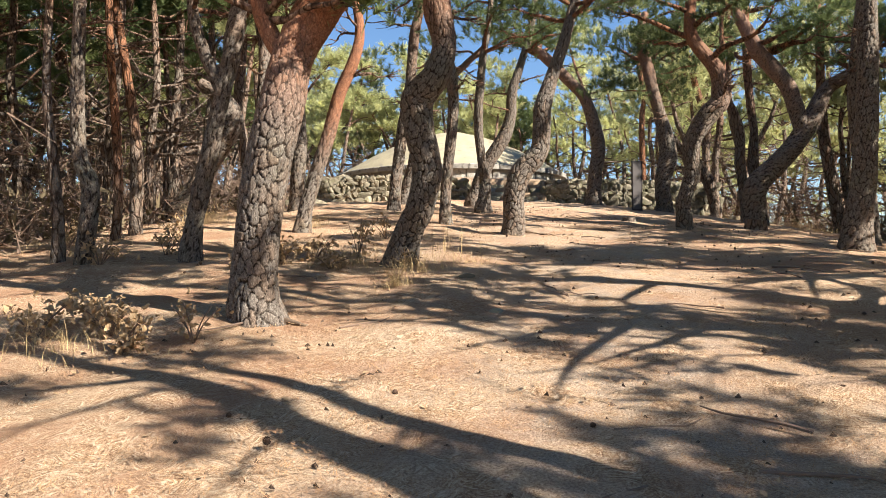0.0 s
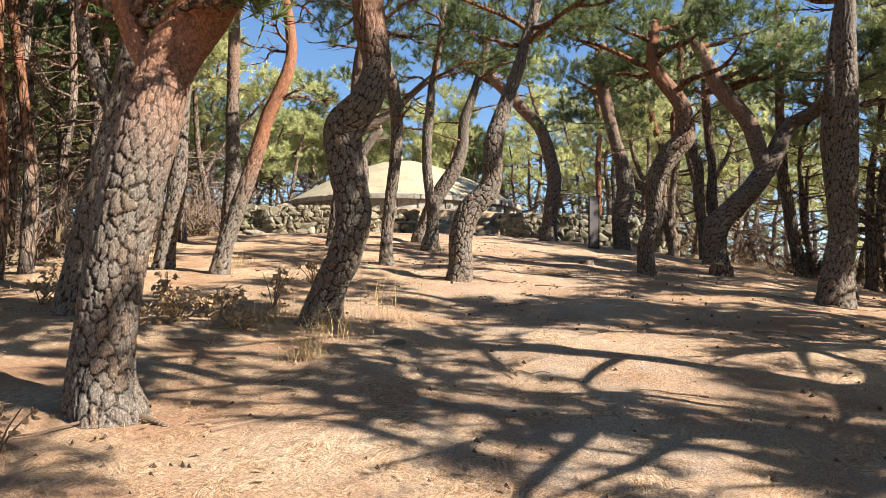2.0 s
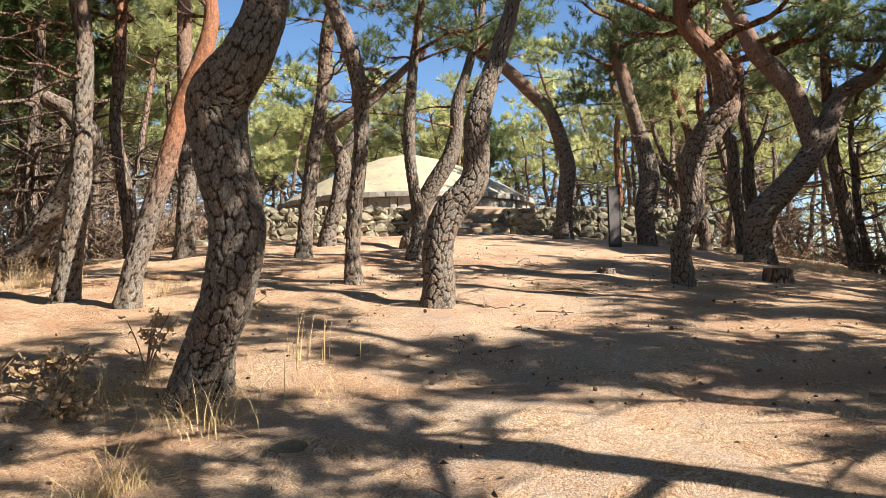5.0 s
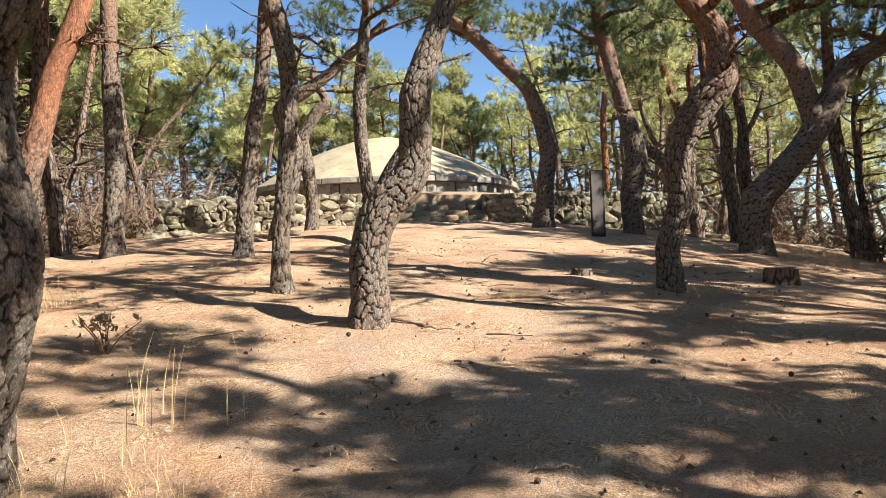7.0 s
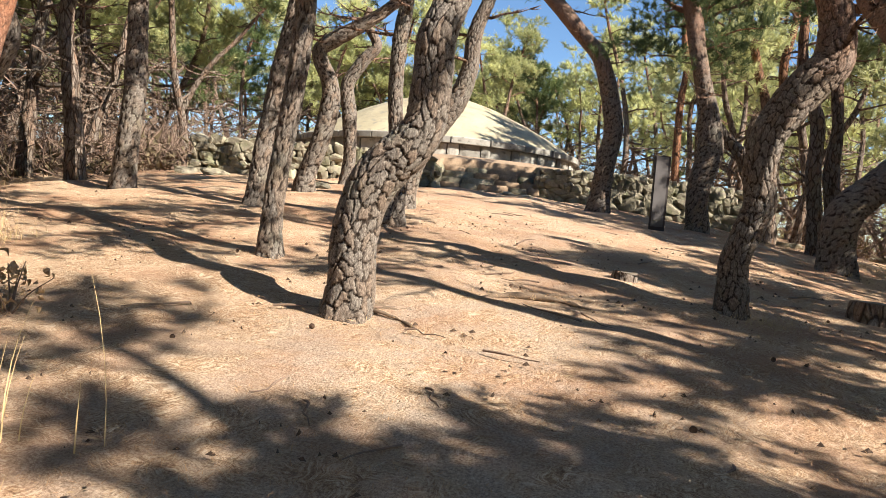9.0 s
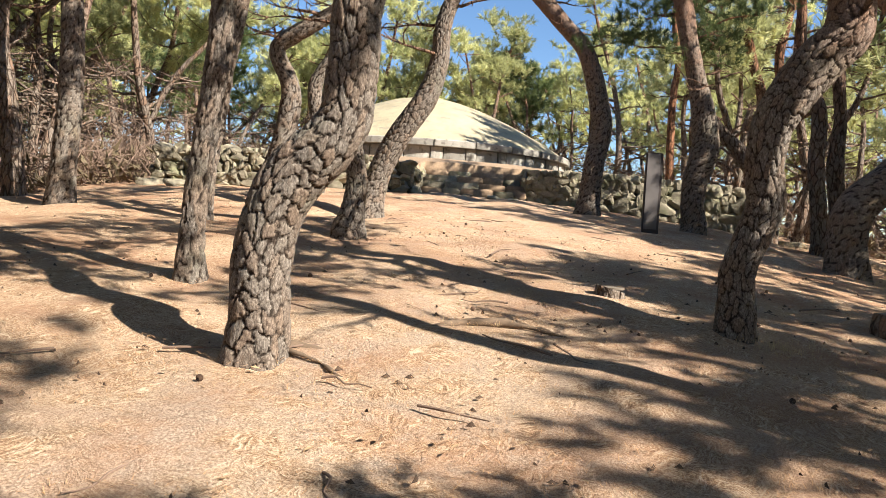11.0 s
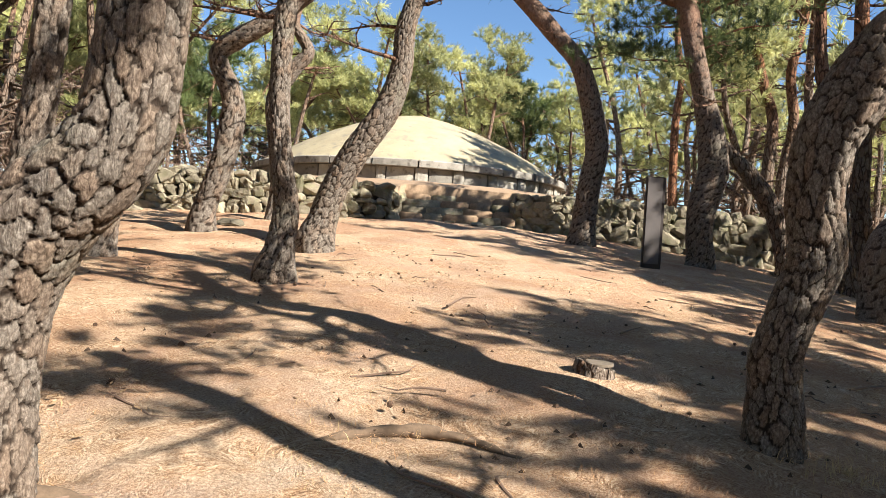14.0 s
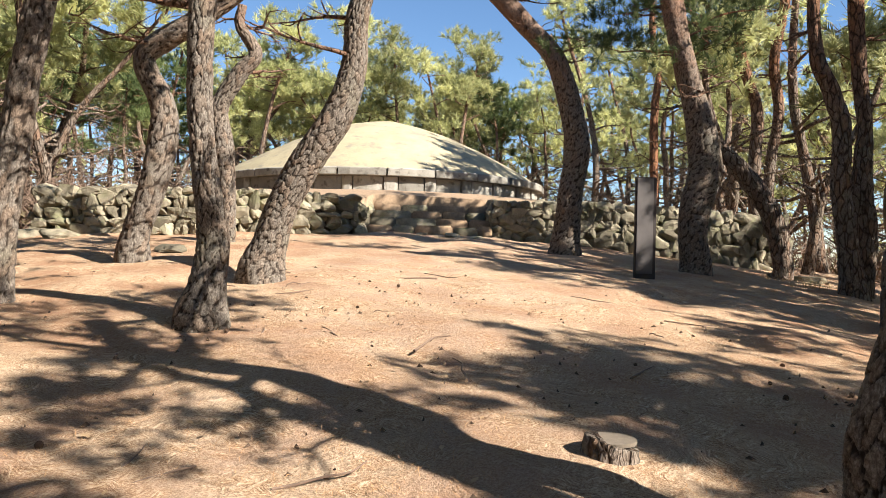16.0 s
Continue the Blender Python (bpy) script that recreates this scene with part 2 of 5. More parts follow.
ROOT = plain("weathered_root", (0.13, 0.09, 0.06), 0.95, 0.4, 30.0)
CHIP = plain("dark_bark_chip", (0.075, 0.048, 0.032), 0.95, 0.4, 30.0)
EARTH = plain("bare_earth", (0.26, 0.18, 0.115), 0.95, 0.4, 12.0)
DRY_GRASS = plain("dry_grass", (0.48, 0.34, 0.17), 0.8, 0.3, 8.0)
SCRUB = plain("dull_scrub", (0.12, 0.09, 0.05), 0.8, 0.4, 3.0)
DRY_LEAF = plain("dry_oak_leaf", (0.33, 0.22, 0.12), 0.7, 0.3, 12.0)
CUT_WOOD = plain("cut_wood", (0.13, 0.105, 0.08), 0.9, 0.35, 25.0)
SIGN_DARK = plain("sign_dark_steel", (0.035, 0.026, 0.024), 0.55, 0.2, 6.0)
SIGN_FACE = plain("sign_face", (0.085, 0.075, 0.072), 0.5, 0.15, 5.0)


# ---- building helpers ----
def attach(ob, parent):
    """Hangs ob, whose mesh is in the world's metres, under a thing that stands at its base."""
    if parent:
        ob.parent = parent
        if parent.type == "EMPTY":
            ob.matrix_parent_inverse = Matrix.Translation(-parent.location)
    return ob


def mesh_object(name, verts, faces, mat, parent=None, label="", smooth=True):
    me = bpy.data.meshes.new(name)
    me.from_pydata([tuple(v) for v in verts], [], faces)
    me.materials.append(mat)
    if smooth:
        me.polygons.foreach_set("use_smooth", [True] * len(me.polygons))
    me.update()
    ob = attach(new(name, me), parent)
    if label:
        ob["label"] = label
    return ob


def part(name, bm, mat, parent=None, label="", smooth=False):
    me = bpy.data.meshes.new(name)
    bm.to_mesh(me)
    bm.free()
    me.materials.append(mat)
    if smooth:
        me.polygons.foreach_set("use_smooth", [True] * len(me.polygons))
    ob = attach(new(name, me), parent)
    if label:
        ob["label"] = label
    return ob


def empty(name, at, label, category, group="", kind=""):
    e = new(name)
    e.location = at
    e.empty_display_size = 0.2
    return tagged(e, label, category, group, kind)


def smoothstep(a, b, x):
    t = np.clip((x - a) / (b - a), 0, 1)
    return t * t * (3 - 2 * t)


def ground_z(x, y):
    """The hillside: a steady climb, a low swell round the trees, and falls to both sides."""
    x, y = np.asarray(x, float), np.asarray(y, float)
    z = 0.1139 * y + 0.38 * smoothstep(0, 15, y) + 0.26 * np.exp(-((x + 0.5) / 5) ** 2 - ((y - 22.5) / 7) ** 2)
    a = np.maximum(0, x - 2.5)
    z = z - np.where(a < 9, 0.0085 * a * a, 0.6885 + 0.153 * (a - 9)) * (0.3 + 0.7 * smoothstep(8, 16, y))
    b = np.maximum(0, -4 - x)
    z = z - np.where(b < 6, 0.012 * b * b, 0.432 + 0.144 * (b - 6))
    z = z - 0.09 * np.maximum(0, y - 34) - 0.05 * np.minimum(0, y + 25)
    far = smoothstep(45, 220, np.hypot(x, y - 20))
    return z * (1 - far) + (-14.0) * far


def gz(x, y):
    return float(ground_z(x, y))


def catmull(points, step):
    """Points along a smooth line through the given ones, about step apart."""
    p = np.array(points, float)
    p = np.vstack([2 * p[0] - p[1], p, 2 * p[-1] - p[-2]])
    p[:, 3] = np.maximum(p[:, 3], 0.004)
    out = []
    for i in range(1, len(p) - 2):
        n = max(2, int(np.linalg.norm(p[i + 1, :3] - p[i, :3]) / step))
        for k in range(n):
            t = k / n
            a, b, c, d = p[i - 1], p[i], p[i + 1], p[i + 2]
            out.append(0.5 * ((2 * b) + (-a + c) * t + (2 * a - 5 * b + 4 * c - d) * t * t + (-a + 3 * b - 3 * c + d) * t ** 3))
    out.append(p[-2])
    return np.array(out)


def tube(points, seg, step, relief=0.0, lump=0.0, flare=0.0, seed=0, red_from=3.0, red_to=6.0, base_z=None):
    """A tapered tube with bark relief: vertices, faces, and for each vertex how red its bark is."""
    line = catmull(points, step)
    n = len(line)
    tang = np.gradient(line[:, :3], axis=0)
    tang /= np.linalg.norm(tang, axis=1)[:, None]
    side = np.cross(tang[0], (0, 1, 0.01))
    verts, upper = [], []
    z0 = line[0, 2] if base_z is None else base_z
    for i in range(n):
        t = tang[i]
        side = side - t * np.dot(side, t)
        side /= np.linalg.norm(side)
        up = np.cross(t, side)
        c, r = line[i, :3], max(line[i, 3], 0.004)
        h = c[2] - z0
        for k in range(seg):
            a = 2 * math.pi * k / seg
            w = side * math.cos(a) + up * math.sin(a)
            rr = r
            if flare and h < 0.5:
                rr *= 1 + flare * (1 - h / 0.5) ** 2 * (0.55 + 0.45 * math.sin(5 * a + seed))
            q = c + w * rr
            if lump:
                rr += r * lump * noise.noise(Vector(q) * 3.5 + Vector((seed, 0, 0)))
            if relief:
                fade = 1 - 0.75 * min(1, max(0, (h - red_from) / (red_to - red_from)))
                n1 = abs(noise.noise(Vector((q[0] * 13, q[1] * 13, q[2] * 3.2 + seed))))
                n2 = noise.noise(Vector((q[0] * 30, q[1] * 30, q[2] * 13 + seed)))
                rr += relief * fade * (min(0.22, n1) / 0.22 * 1.7 - 1.2 + 0.5 * n2)
            verts.append(c + w * rr)
            upper.append(min(1, max(0, (h - red_from) / (red_to - red_from))) * 0.85)
    faces = []
    for i in range(n - 1):
        for k in range(seg):
            k2 = (k + 1) % seg
            faces.append((i * seg + k, i * seg + k2, (i + 1) * seg + k2, (i + 1) * seg + k))
    faces.append(tuple(range(seg))[::-1])
    faces.append(tuple((n - 1) * seg + k for k in range(seg)))
    return verts, faces, upper


def plates(u, v, seed):
    """Uneven cells on a sheet that closes round in u: how far each place is from its cell's edge, and the cell's own number."""
    k = int(u.max()) + 1
    iu, iv = np.floor(u), np.floor(v)
    d1, d2 = np.full(u.shape, 9.0), np.full(u.shape, 9.0)
    own = np.zeros(u.shape)

    def chance(a, b, c):
        w = np.sin(np.mod(a, k) * 12.9898 + b * 78.233 + c * 37.719 + seed * 4.13) * 43758.5453
        return w - np.floor(w)

    for du in (-1, 0, 1):
        for dv in (-1, 0, 1):
            a, b = iu + du, iv + dv
            x = a + 0.5 + 0.75 * (chance(a, b, 1) - 0.5) + 0.5 * np.mod(b, 2) - 0.25
            y = b + 0.5 + 0.8 * (chance(a, b, 2) - 0.5)
            d = np.hypot(u - x, (v - y) * 0.9)
            closer = d < d1
            d2 = np.where(closer, d1, np.minimum(d2, d))
            own = np.where(closer, chance(a, b, 3), own)
            d1 = np.where(closer, d, d1)
    return d2 - d1, own, d1


def plated_tube(name, points, parent, seg, step, fine_to, seed=0, lump=0.05, flare=0.16, base_z=0.0, red_from=3.0, red_to=6.0, width=0.075, depth=0.016):
    """A trunk whose bark stands in plates between furrows; above the height fine_to the mesh is coarser."""
    line = catmull(points, step)
    keep = [i for i in range(len(line)) if line[i, 2] - base_z < fine_to or i % 4 == 0 or i == len(line) - 1]
    line = line[keep]
    n = len(line)
    tang = np.gradient(line[:, :3], axis=0)
    tang /= np.linalg.norm(tang, axis=1)[:, None]
    side, sides = np.cross(tang[0], (0, 1, 0.01)), []
    for t in tang:
        side = side - t * np.dot(side, t)
        side = side / np.linalg.norm(side)
        sides.append(side)
    sides = np.array(sides)
    ups = np.cross(tang, sides)
    arc = np.concatenate([[0], np.cumsum(np.linalg.norm(np.diff(line[:, :3], axis=0), axis=1))])
    ang = 2 * math.pi * np.arange(seg) / seg
    a, s = np.meshgrid(ang, arc)
    r = line[:, 3][:, None]
    h = (line[:, 2] - base_z)[:, None]
    k = max(6, round(2 * math.pi * float(np.median(line[:, 3])) / width))
    wu = 0.22 * np.sin(3 * a + 5 * s + seed) + 0.1 * np.sin(7 * a - 11 * s + 2 * seed) + 0.05 * np.sin(13 * a + 61 * s) + 0.04 * np.sin(29 * a - 143 * s)
    wv = 0.25 * np.sin(4 * a + 5 * s + 3 * seed) + 0.12 * np.sin(9 * a - 13 * s) + 0.05 * np.sin(17 * a + 31 * s) + 0.04 * np.sin(41 * a + 97 * s)
    edge, own, mid = plates(np.mod(a / (2 * math.pi) * k + wu, k), s / (width * 1.7) + wv, seed)
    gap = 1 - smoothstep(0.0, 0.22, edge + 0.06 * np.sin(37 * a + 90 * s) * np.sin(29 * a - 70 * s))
    upper = np.clip((h - red_from) / (red_to - red_from), 0, 1) + 0 * a
    soft = 1 - 0.65 * upper
    form = 0.6 * np.sin(2 * a + 2.1 * s + seed) + 0.5 * np.sin(3 * a - 3.7 * s + 2 * seed) + 0.4 * np.sin(a + 5.3 * s + 3 * seed)
    rr = r * (1 + lump * form)
    rr = rr * (1 + np.where(h < 0.5, flare * np.clip(1 - h / 0.5, 0, 1.3) ** 2 * (0.6 + 0.4 * np.sin(5 * a + seed)), 0))
    rough = 0.0025 * np.sin(31 * a + 160 * s) * np.sin(23 * a - 120 * s + seed)
    rr = rr + soft * (depth * (0.35 - gap) + 0.01 * (own - 0.5) - 0.004 * mid + rough)
    v = line[:, None, :3] + (sides[:, None, :] * np.cos(a)[..., None] + ups[:, None, :] * np.sin(a)[..., None]) * np.maximum(rr, 0.004)[..., None]
    i, j = np.meshgrid(np.arange(n - 1), np.arange(seg), indexing="ij")
    j2 = (j + 1) % seg
    f = np.stack([i * seg + j, i * seg + j2, (i + 1) * seg + j2, (i + 1) * seg + j], -1).reshape(-1, 4)
    faces = f.tolist() + [list(range(seg))[::-1], [(n - 1) * seg + q for q in range(seg)]]
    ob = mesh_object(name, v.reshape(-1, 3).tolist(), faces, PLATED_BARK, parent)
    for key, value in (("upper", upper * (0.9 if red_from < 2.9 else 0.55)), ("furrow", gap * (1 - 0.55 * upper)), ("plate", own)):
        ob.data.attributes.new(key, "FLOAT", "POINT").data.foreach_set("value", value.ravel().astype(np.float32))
    return ob


def tube_object(name, points, parent, mat, seg=12, step=0.15, label="", **more):
    v, f, u = tube(points, seg, step, **more)
    ob = mesh_object(name, v, f, mat, parent, label)
    a = ob.data.attributes.new("upper", "FLOAT", "POINT")
    a.data.foreach_set("value", u)
    return ob


def tufts(centres, axes, rng, size, blades=4, width=0.16):
    """Needle tufts: thin blades that fan out from each centre about its axis."""
    n = len(centres)
    c = np.repeat(centres, blades, 0)
    ax = np.repeat(axes, blades, 0) + rng.normal(0, 0.55, (n * blades, 3))
    ax /= np.linalg.norm(ax, axis=1)[:, None]
    s = size * rng.uniform(0.6, 1.3, (n * blades, 1))
    sd = np.cross(ax, rng.normal(0, 1, (n * blades, 3)))
    sd /= np.linalg.norm(sd, axis=1)[:, None] + 1e-6
    v = np.stack([c - sd * s * width, c + sd * s * width, c + ax * s], 1).reshape(-1, 3)
    f = np.arange(len(v)).reshape(-1, 3)
    return v, f


def crown_mesh(pads, rng, per_area, size, blades=4, width=0.16):
    """Loose pads of brush-like shoots: each shoot is a short twig end with needles all round it."""
    cs, axs = [], []
    for (x, y, z, r) in pads:
        shoots = max(5, int(per_area * r * r * blades / 40))
        a, q = rng.uniform(0, 2 * math.pi, shoots), np.sqrt(rng.uniform(0, 1, shoots))
        wob = 0.8 + 0.4 * np.sin(3 * a + x * 7) * np.cos(2 * a + y * 5) + rng.normal(0, 0.12, shoots)
        px, py = np.cos(a) * q * r * wob, np.sin(a) * q * r * wob
        pz = (1 - q ** 2) * r * 0.35 + rng.normal(0, 0.2 * r, shoots)
        way = np.stack([px / r * 0.9, py / r * 0.9, rng.uniform(0.2, 1.1, shoots)], 1) + rng.normal(0, 0.25, (shoots, 3))
        way /= np.linalg.norm(way, axis=1)[:, None]
        along = rng.uniform(-0.5, 0.6, (shoots, 8, 1)) * size * 1.1
        c = np.stack([x + px, y + py, z + pz], 1)[:, None, :] + way[:, None, :] * along
        cs.append(c.reshape(-1, 3))
        axs.append(np.repeat(way * 0.75, 8, 0))
    return tufts(np.vstack(cs), np.vstack(axs), rng, size, 5, width)


def crown_object(pads, parent, mat, rng, per_area=300, size=0.17, blades=4, width=0.13, label=""):
    v, f = crown_mesh(pads, rng, per_area, size, blades, width)
    me = bpy.data.meshes.new("crown")
    me.vertices.add(len(v))
    me.vertices.foreach_set("co", v.ravel())
    me.loops.add(len(f) * 3)
    me.loops.foreach_set("vertex_index", f.ravel())
    me.polygons.add(len(f))
    me.polygons.foreach_set("loop_start", np.arange(0, len(f) * 3, 3))
    me.update(calc_edges=True)
    me.materials.append(mat)
    ob = attach(new("crown", me), parent)
    ob["kind"] = "stuff"
    if label:
        ob["label"] = label
    return ob


# ---- the ground ----
def axis(lo, hi, near_lo, near_hi, fine, growth=1.25):
    xs = list(np.arange(near_lo, near_hi + fine / 2, fine))
    d = fine
    while xs[-1] < hi:
        d *= growth
        xs.append(xs[-1] + d)
    d, left = fine, [near_lo]
    while left[-1] > lo:
        d *= growth
        left.append(left[-1] - d)
    return np.array(left[:0:-1] + xs)


def path_mask(x, y):
    """Trodden bare soil along the middle of the way."""
    mid = 0.9 + 0.11 * y
    w = 1.5 + 0.05 * y
    return np.exp(-((x - mid) / w) ** 2) * (1 - 0.45 * smoothstep(9, 18, y))


def build_ground():
    xs, ys = axis(-1500, 1500, -8, 12.5, 0.1), axis(-1500, 1500, -2, 31, 0.1)
    gx, gy = np.meshgrid(xs, ys)
    z = ground_z(gx, gy)
    near = np.exp(-np.maximum(0, np.hypot(gx - 2, gy - 15) - 22) / 6)
    rng = np.random.default_rng(5)
    for k in range(26):
        a, lam = rng.uniform(0, math.pi), rng.uniform(0.4, 2.6)
        z = z + near * 0.004 * lam ** 0.8 * np.sin((gx * math.cos(a) + gy * math.sin(a)) * 2 * math.pi / lam + rng.uniform(0, 6.28))
    nx, ny = len(xs), len(ys)
    v = np.stack([gx.ravel(), gy.ravel(), z.ravel()], 1)
    i = (np.arange(ny - 1)[:, None] * nx + np.arange(nx - 1)[None]).ravel()
    f = np.stack([i, i + 1, i + nx + 1, i + nx], 1)
    ob = mesh_object("ground", v.tolist(), f.tolist(), GROUND)
    a = ob.data.attributes.new("path", "FLOAT", "POINT")
    a.data.foreach_set("value", path_mask(gx, gy).ravel())
    tagged(ob, "sloping forest floor of brown pine needles and trodden soil", "ground", kind="structure")
    return ob


build_ground()

# ---- the terrace of the tomb with its rough stone wall ----
TOMB = (0.5, 40.5)
STAIR = (1.15, 4.3)


def wall_y(x):
    return float(np.interp(x, (-9, -5.6, -1.6, -0.2, 1.1, 4.3, 7.0, 11.2, 14), (29.5, 27.3, 27.5, 28.4, 29.5, 29.8, 29.5, 29.1, 31.0)))


def wall_top(x):
    return float(np.interp(x, (-6, 0, 7, 11.2), (4.52, 4.66, 4.66, 4.36)))


def terrace_z(x, y):
    d = math.hypot(x - TOMB[0], y - TOMB[1])
    return wall_top(x) + (5.2 - wall_top(x)) * float(smoothstep(11.5, 7.0, d)) + 0.03 * noise.noise(Vector((x * 1.3, y * 1.3, 0)))


def build_terrace():
    xs, rows = np.arange(-5.6, 11.21, 0.1), 60
    verts, faces = [], []
    for x in xs:
        y0 = wall_y(x) + 0.22
        if STAIR[0] < x < STAIR[1]:
            y0 += 1.2
        for j in range(-1, rows):
            y = y0 + (52 - y0) * (max(j, 0) / (rows - 1)) ** 1.5
            z = terrace_z(x, y) if j >= 0 else gz(x, y0) - 0.3
            verts.append((x, y, z))
    m = rows + 1
    for i in range(len(xs) - 1):
        for j in range(m - 1):
            faces.append((i * m + j, (i + 1) * m + j, (i + 1) * m + j + 1, i * m + j + 1))
    for col in (0, len(xs) - 1):
        base = len(verts)
        for j in range(m):
            x, y, z = verts[col * m + j]
            verts.append((x, y, gz(x, y) - 0.4))
        for j in range(m - 1):
            faces.append((col * m + j, col * m + j + 1, base + j + 1, base + j))
    ob = mesh_object("terrace_ground", verts, faces, EARTH)
    tagged(ob, "bare earth terrace behind a rough stone wall", "terrace", kind="structure")


build_terrace()


def boulder(seed, sx, sy, sz):
    """A blocky field stone, worn round at the edges."""
    bm = bmesh.new()
    bmesh.ops.create_cube(bm, size=2.0)
    bmesh.ops.subdivide_edges(bm, edges=bm.edges[:], cuts=3, use_grid_fill=True)
    r = random.Random(seed)
    cuts = [(Vector((r.uniform(-1, 1), r.uniform(-0.6, 0.6), r.uniform(-1, 1))).normalized(), r.uniform(0.74, 1.05)) for _ in range(9)]
    for v in bm.verts:
        p = v.co.copy()
        ball = p.normalized() * 1.12
        p = p * 0.82 + ball * 0.18
        for n, d in cuts:
            k = p.dot(n)
            if k > d:
                p -= n * (k - d) * 0.95
        p += p.normalized() * 0.1 * noise.noise(p * 1.6 + Vector((seed * 3.1, 0, 0))) + p.normalized() * 0.06 * noise.noise(p * 4.5 + Vector((seed * 1.7, 5, 0)))
        v.co = Vector((p.x * sx, p.y * sy, p.z * sz))
    me = bpy.data.meshes.new("stone")
    bm.to_mesh(me)
    bm.free()
    me.materials.append(BOULDER)
    return me


STONES = [boulder(s, 0.5, 0.45, 0.5) for s in range(14)]


def build_wall(name, x0, x1, label):
    root = empty(name, (x0, wall_y(x0), gz(x0, wall_y(x0))), label, "stone wall", kind="structure")
    r = random.Random(int(x0 * 10) + 77)
    # earth packed behind and between the stones, with the gaps' shade in its colour
    verts, faces, xs = [], [], np.arange(x0, x1 + 0.01, 0.25)
    for x in xs:
        y, t = wall_y(x), wall_top(x)
        b = gz(x, y) - 0.3
        verts += [(x, y - 0.02, b), (x, y + 0.02, t - 0.1), (x, y + 0.12, t - 0.01), (x, y + 0.5, t + 0.02), (x, y + 0.6, b)]
    for i in range(len(xs) - 1):
        for k in range(4):
            faces.append((i * 5 + k, (i + 1) * 5 + k, (i + 1) * 5 + k + 1, i * 5 + k + 1))
    faces += [(0, 1, 2, 3, 4), tuple(range(len(verts) - 5, len(verts)))[::-1]]
    mesh_object("earth_core", verts, faces, SHADED_SOIL, root)
    # courses of stones, each course wavy and no two stones alike in width
    rows = 5
    for row in range(rows):
        x = x0 + r.uniform(-0.1, 0.05)
        while x < x1 - 0.08:
            w = min(r.choice((0.15, 0.21, 0.27, 0.33, 0.4, 0.5)) * r.uniform(0.88, 1.12), x1 + 0.1 - x)
            xc = x + w / 2
            y = wall_y(xc)
            b0, t0 = gz(xc, y) - 0.08, wall_top(xc) + 0.02
            h = (t0 - b0) / rows
            wave = 0.0 if row == 0 else 0.5 * h * noise.noise(Vector((xc * 1.7, row * 5.3, x0)))
            wave2 = 0.0 if row == rows - 1 else 0.5 * h * noise.noise(Vector((xc * 1.7, (row + 1) * 5.3, x0)))
            lo, hi = b0 + row * h + wave, b0 + (row + 1) * h + wave2
            if row < rows - 1 and r.random() < 0.22:
                hi += 0.3 * h
            m = new("stone", r.choice(STONES))
            m.parent = root
            m.matrix_parent_inverse = Matrix.Translation(-root.location)
            m.matrix_basis = Matrix.LocRotScale((xc, y - 0.05 + 0.02 * row + r.uniform(-0.035, 0.03), (lo + hi) / 2),
                                                Euler((r.uniform(-0.12, 0.12), r.uniform(-0.38, 0.38), r.choice((0, math.pi)) + r.uniform(-0.2, 0.2))), (w * 1.2, 0.5, (hi - lo) * 1.3))
            if r.random() < 0.5:
                k = r.uniform(0.12, 0.2)
                c = new("stone", r.choice(STONES))
                c.parent = root
                c.matrix_parent_inverse = Matrix.Translation(-root.location)
                c.matrix_basis = Matrix.LocRotScale((x + r.uniform(-0.04, 0.04), y - 0.1, min(hi, t0 - 0.1)), Euler((r.uniform(-1, 1), r.uniform(-1, 1), r.uniform(0, 6))), (k * 1.4, k, k))
            x += w * 0.96


build_wall("wall_south_west", -5.6, 1.1, "rough retaining wall of rounded mossy field stones")
build_wall("wall_south_east", 4.3, 11.2, "rough retaining wall of rounded mossy field stones")


def rough_block(sx, sy, sz, seed, bevel=0.03):
    bm = bmesh.new()
    bmesh.ops.create_cube(bm, size=1.0)
    bmesh.ops.scale(bm, vec=(sx, sy, sz), verts=bm.verts)
    bmesh.ops.bevel(bm, geom=bm.edges[:], offset=bevel, segments=2, affect="EDGES")
    for v in bm.verts:
        v.co += Vector(noise.noise_vector(v.co * 3 + Vector((seed, 0, 0)))) * bevel * 0.8
    return bm


def build_stairs():
    root = empty("stone_steps", (2.7, 29.7, gz(2.7, 29.7)), "worn earth-covered stone steps up to the tomb", "steps", kind="structure")
    r = random.Random(4)
    for i in range(4):
        y, z = 29.6 + i * 0.4, 4.0 + i * 0.2
        x = STAIR[0] + 0.05
        while x < STAIR[1] - 0.1:
            w = min(r.uniform(0.5, 1.1), STAIR[1] - x)
            bm = rough_block(w - 0.02, 0.55, 0.42, i * 9 + x, 0.04)
            bmesh.ops.translate(bm, verts=bm.verts, vec=(x + w / 2, y + 0.2 + r.uniform(-0.03, 0.03), z - 0.2 + r.uniform(-0.02, 0.02)))
            part("step_stone", bm, EARTH if r.random() < 0.5 else BOULDER, root, smooth=True)
            x += w
    for x, y, z, k in ((1.0, 29.9, 4.2, 0.5), (1.05, 30.4, 4.45, 0.45), (1.02, 30.8, 4.6, 0.4), (4.42, 30.1, 4.3, 0.5), (4.4, 30.55, 4.5, 0.45), (4.4, 30.95, 4.62, 0.4)):
        ob = new("cheek_stone", STONES[r.randrange(14)])
        ob.parent = root
        ob.matrix_parent_inverse = Matrix.Translation(-root.location)
        ob.matrix_basis = Matrix.LocRotScale((x, y, z), Euler((0, r.uniform(-0.3, 0.3), r.uniform(0, 6))), (k, k, k))


build_stairs()

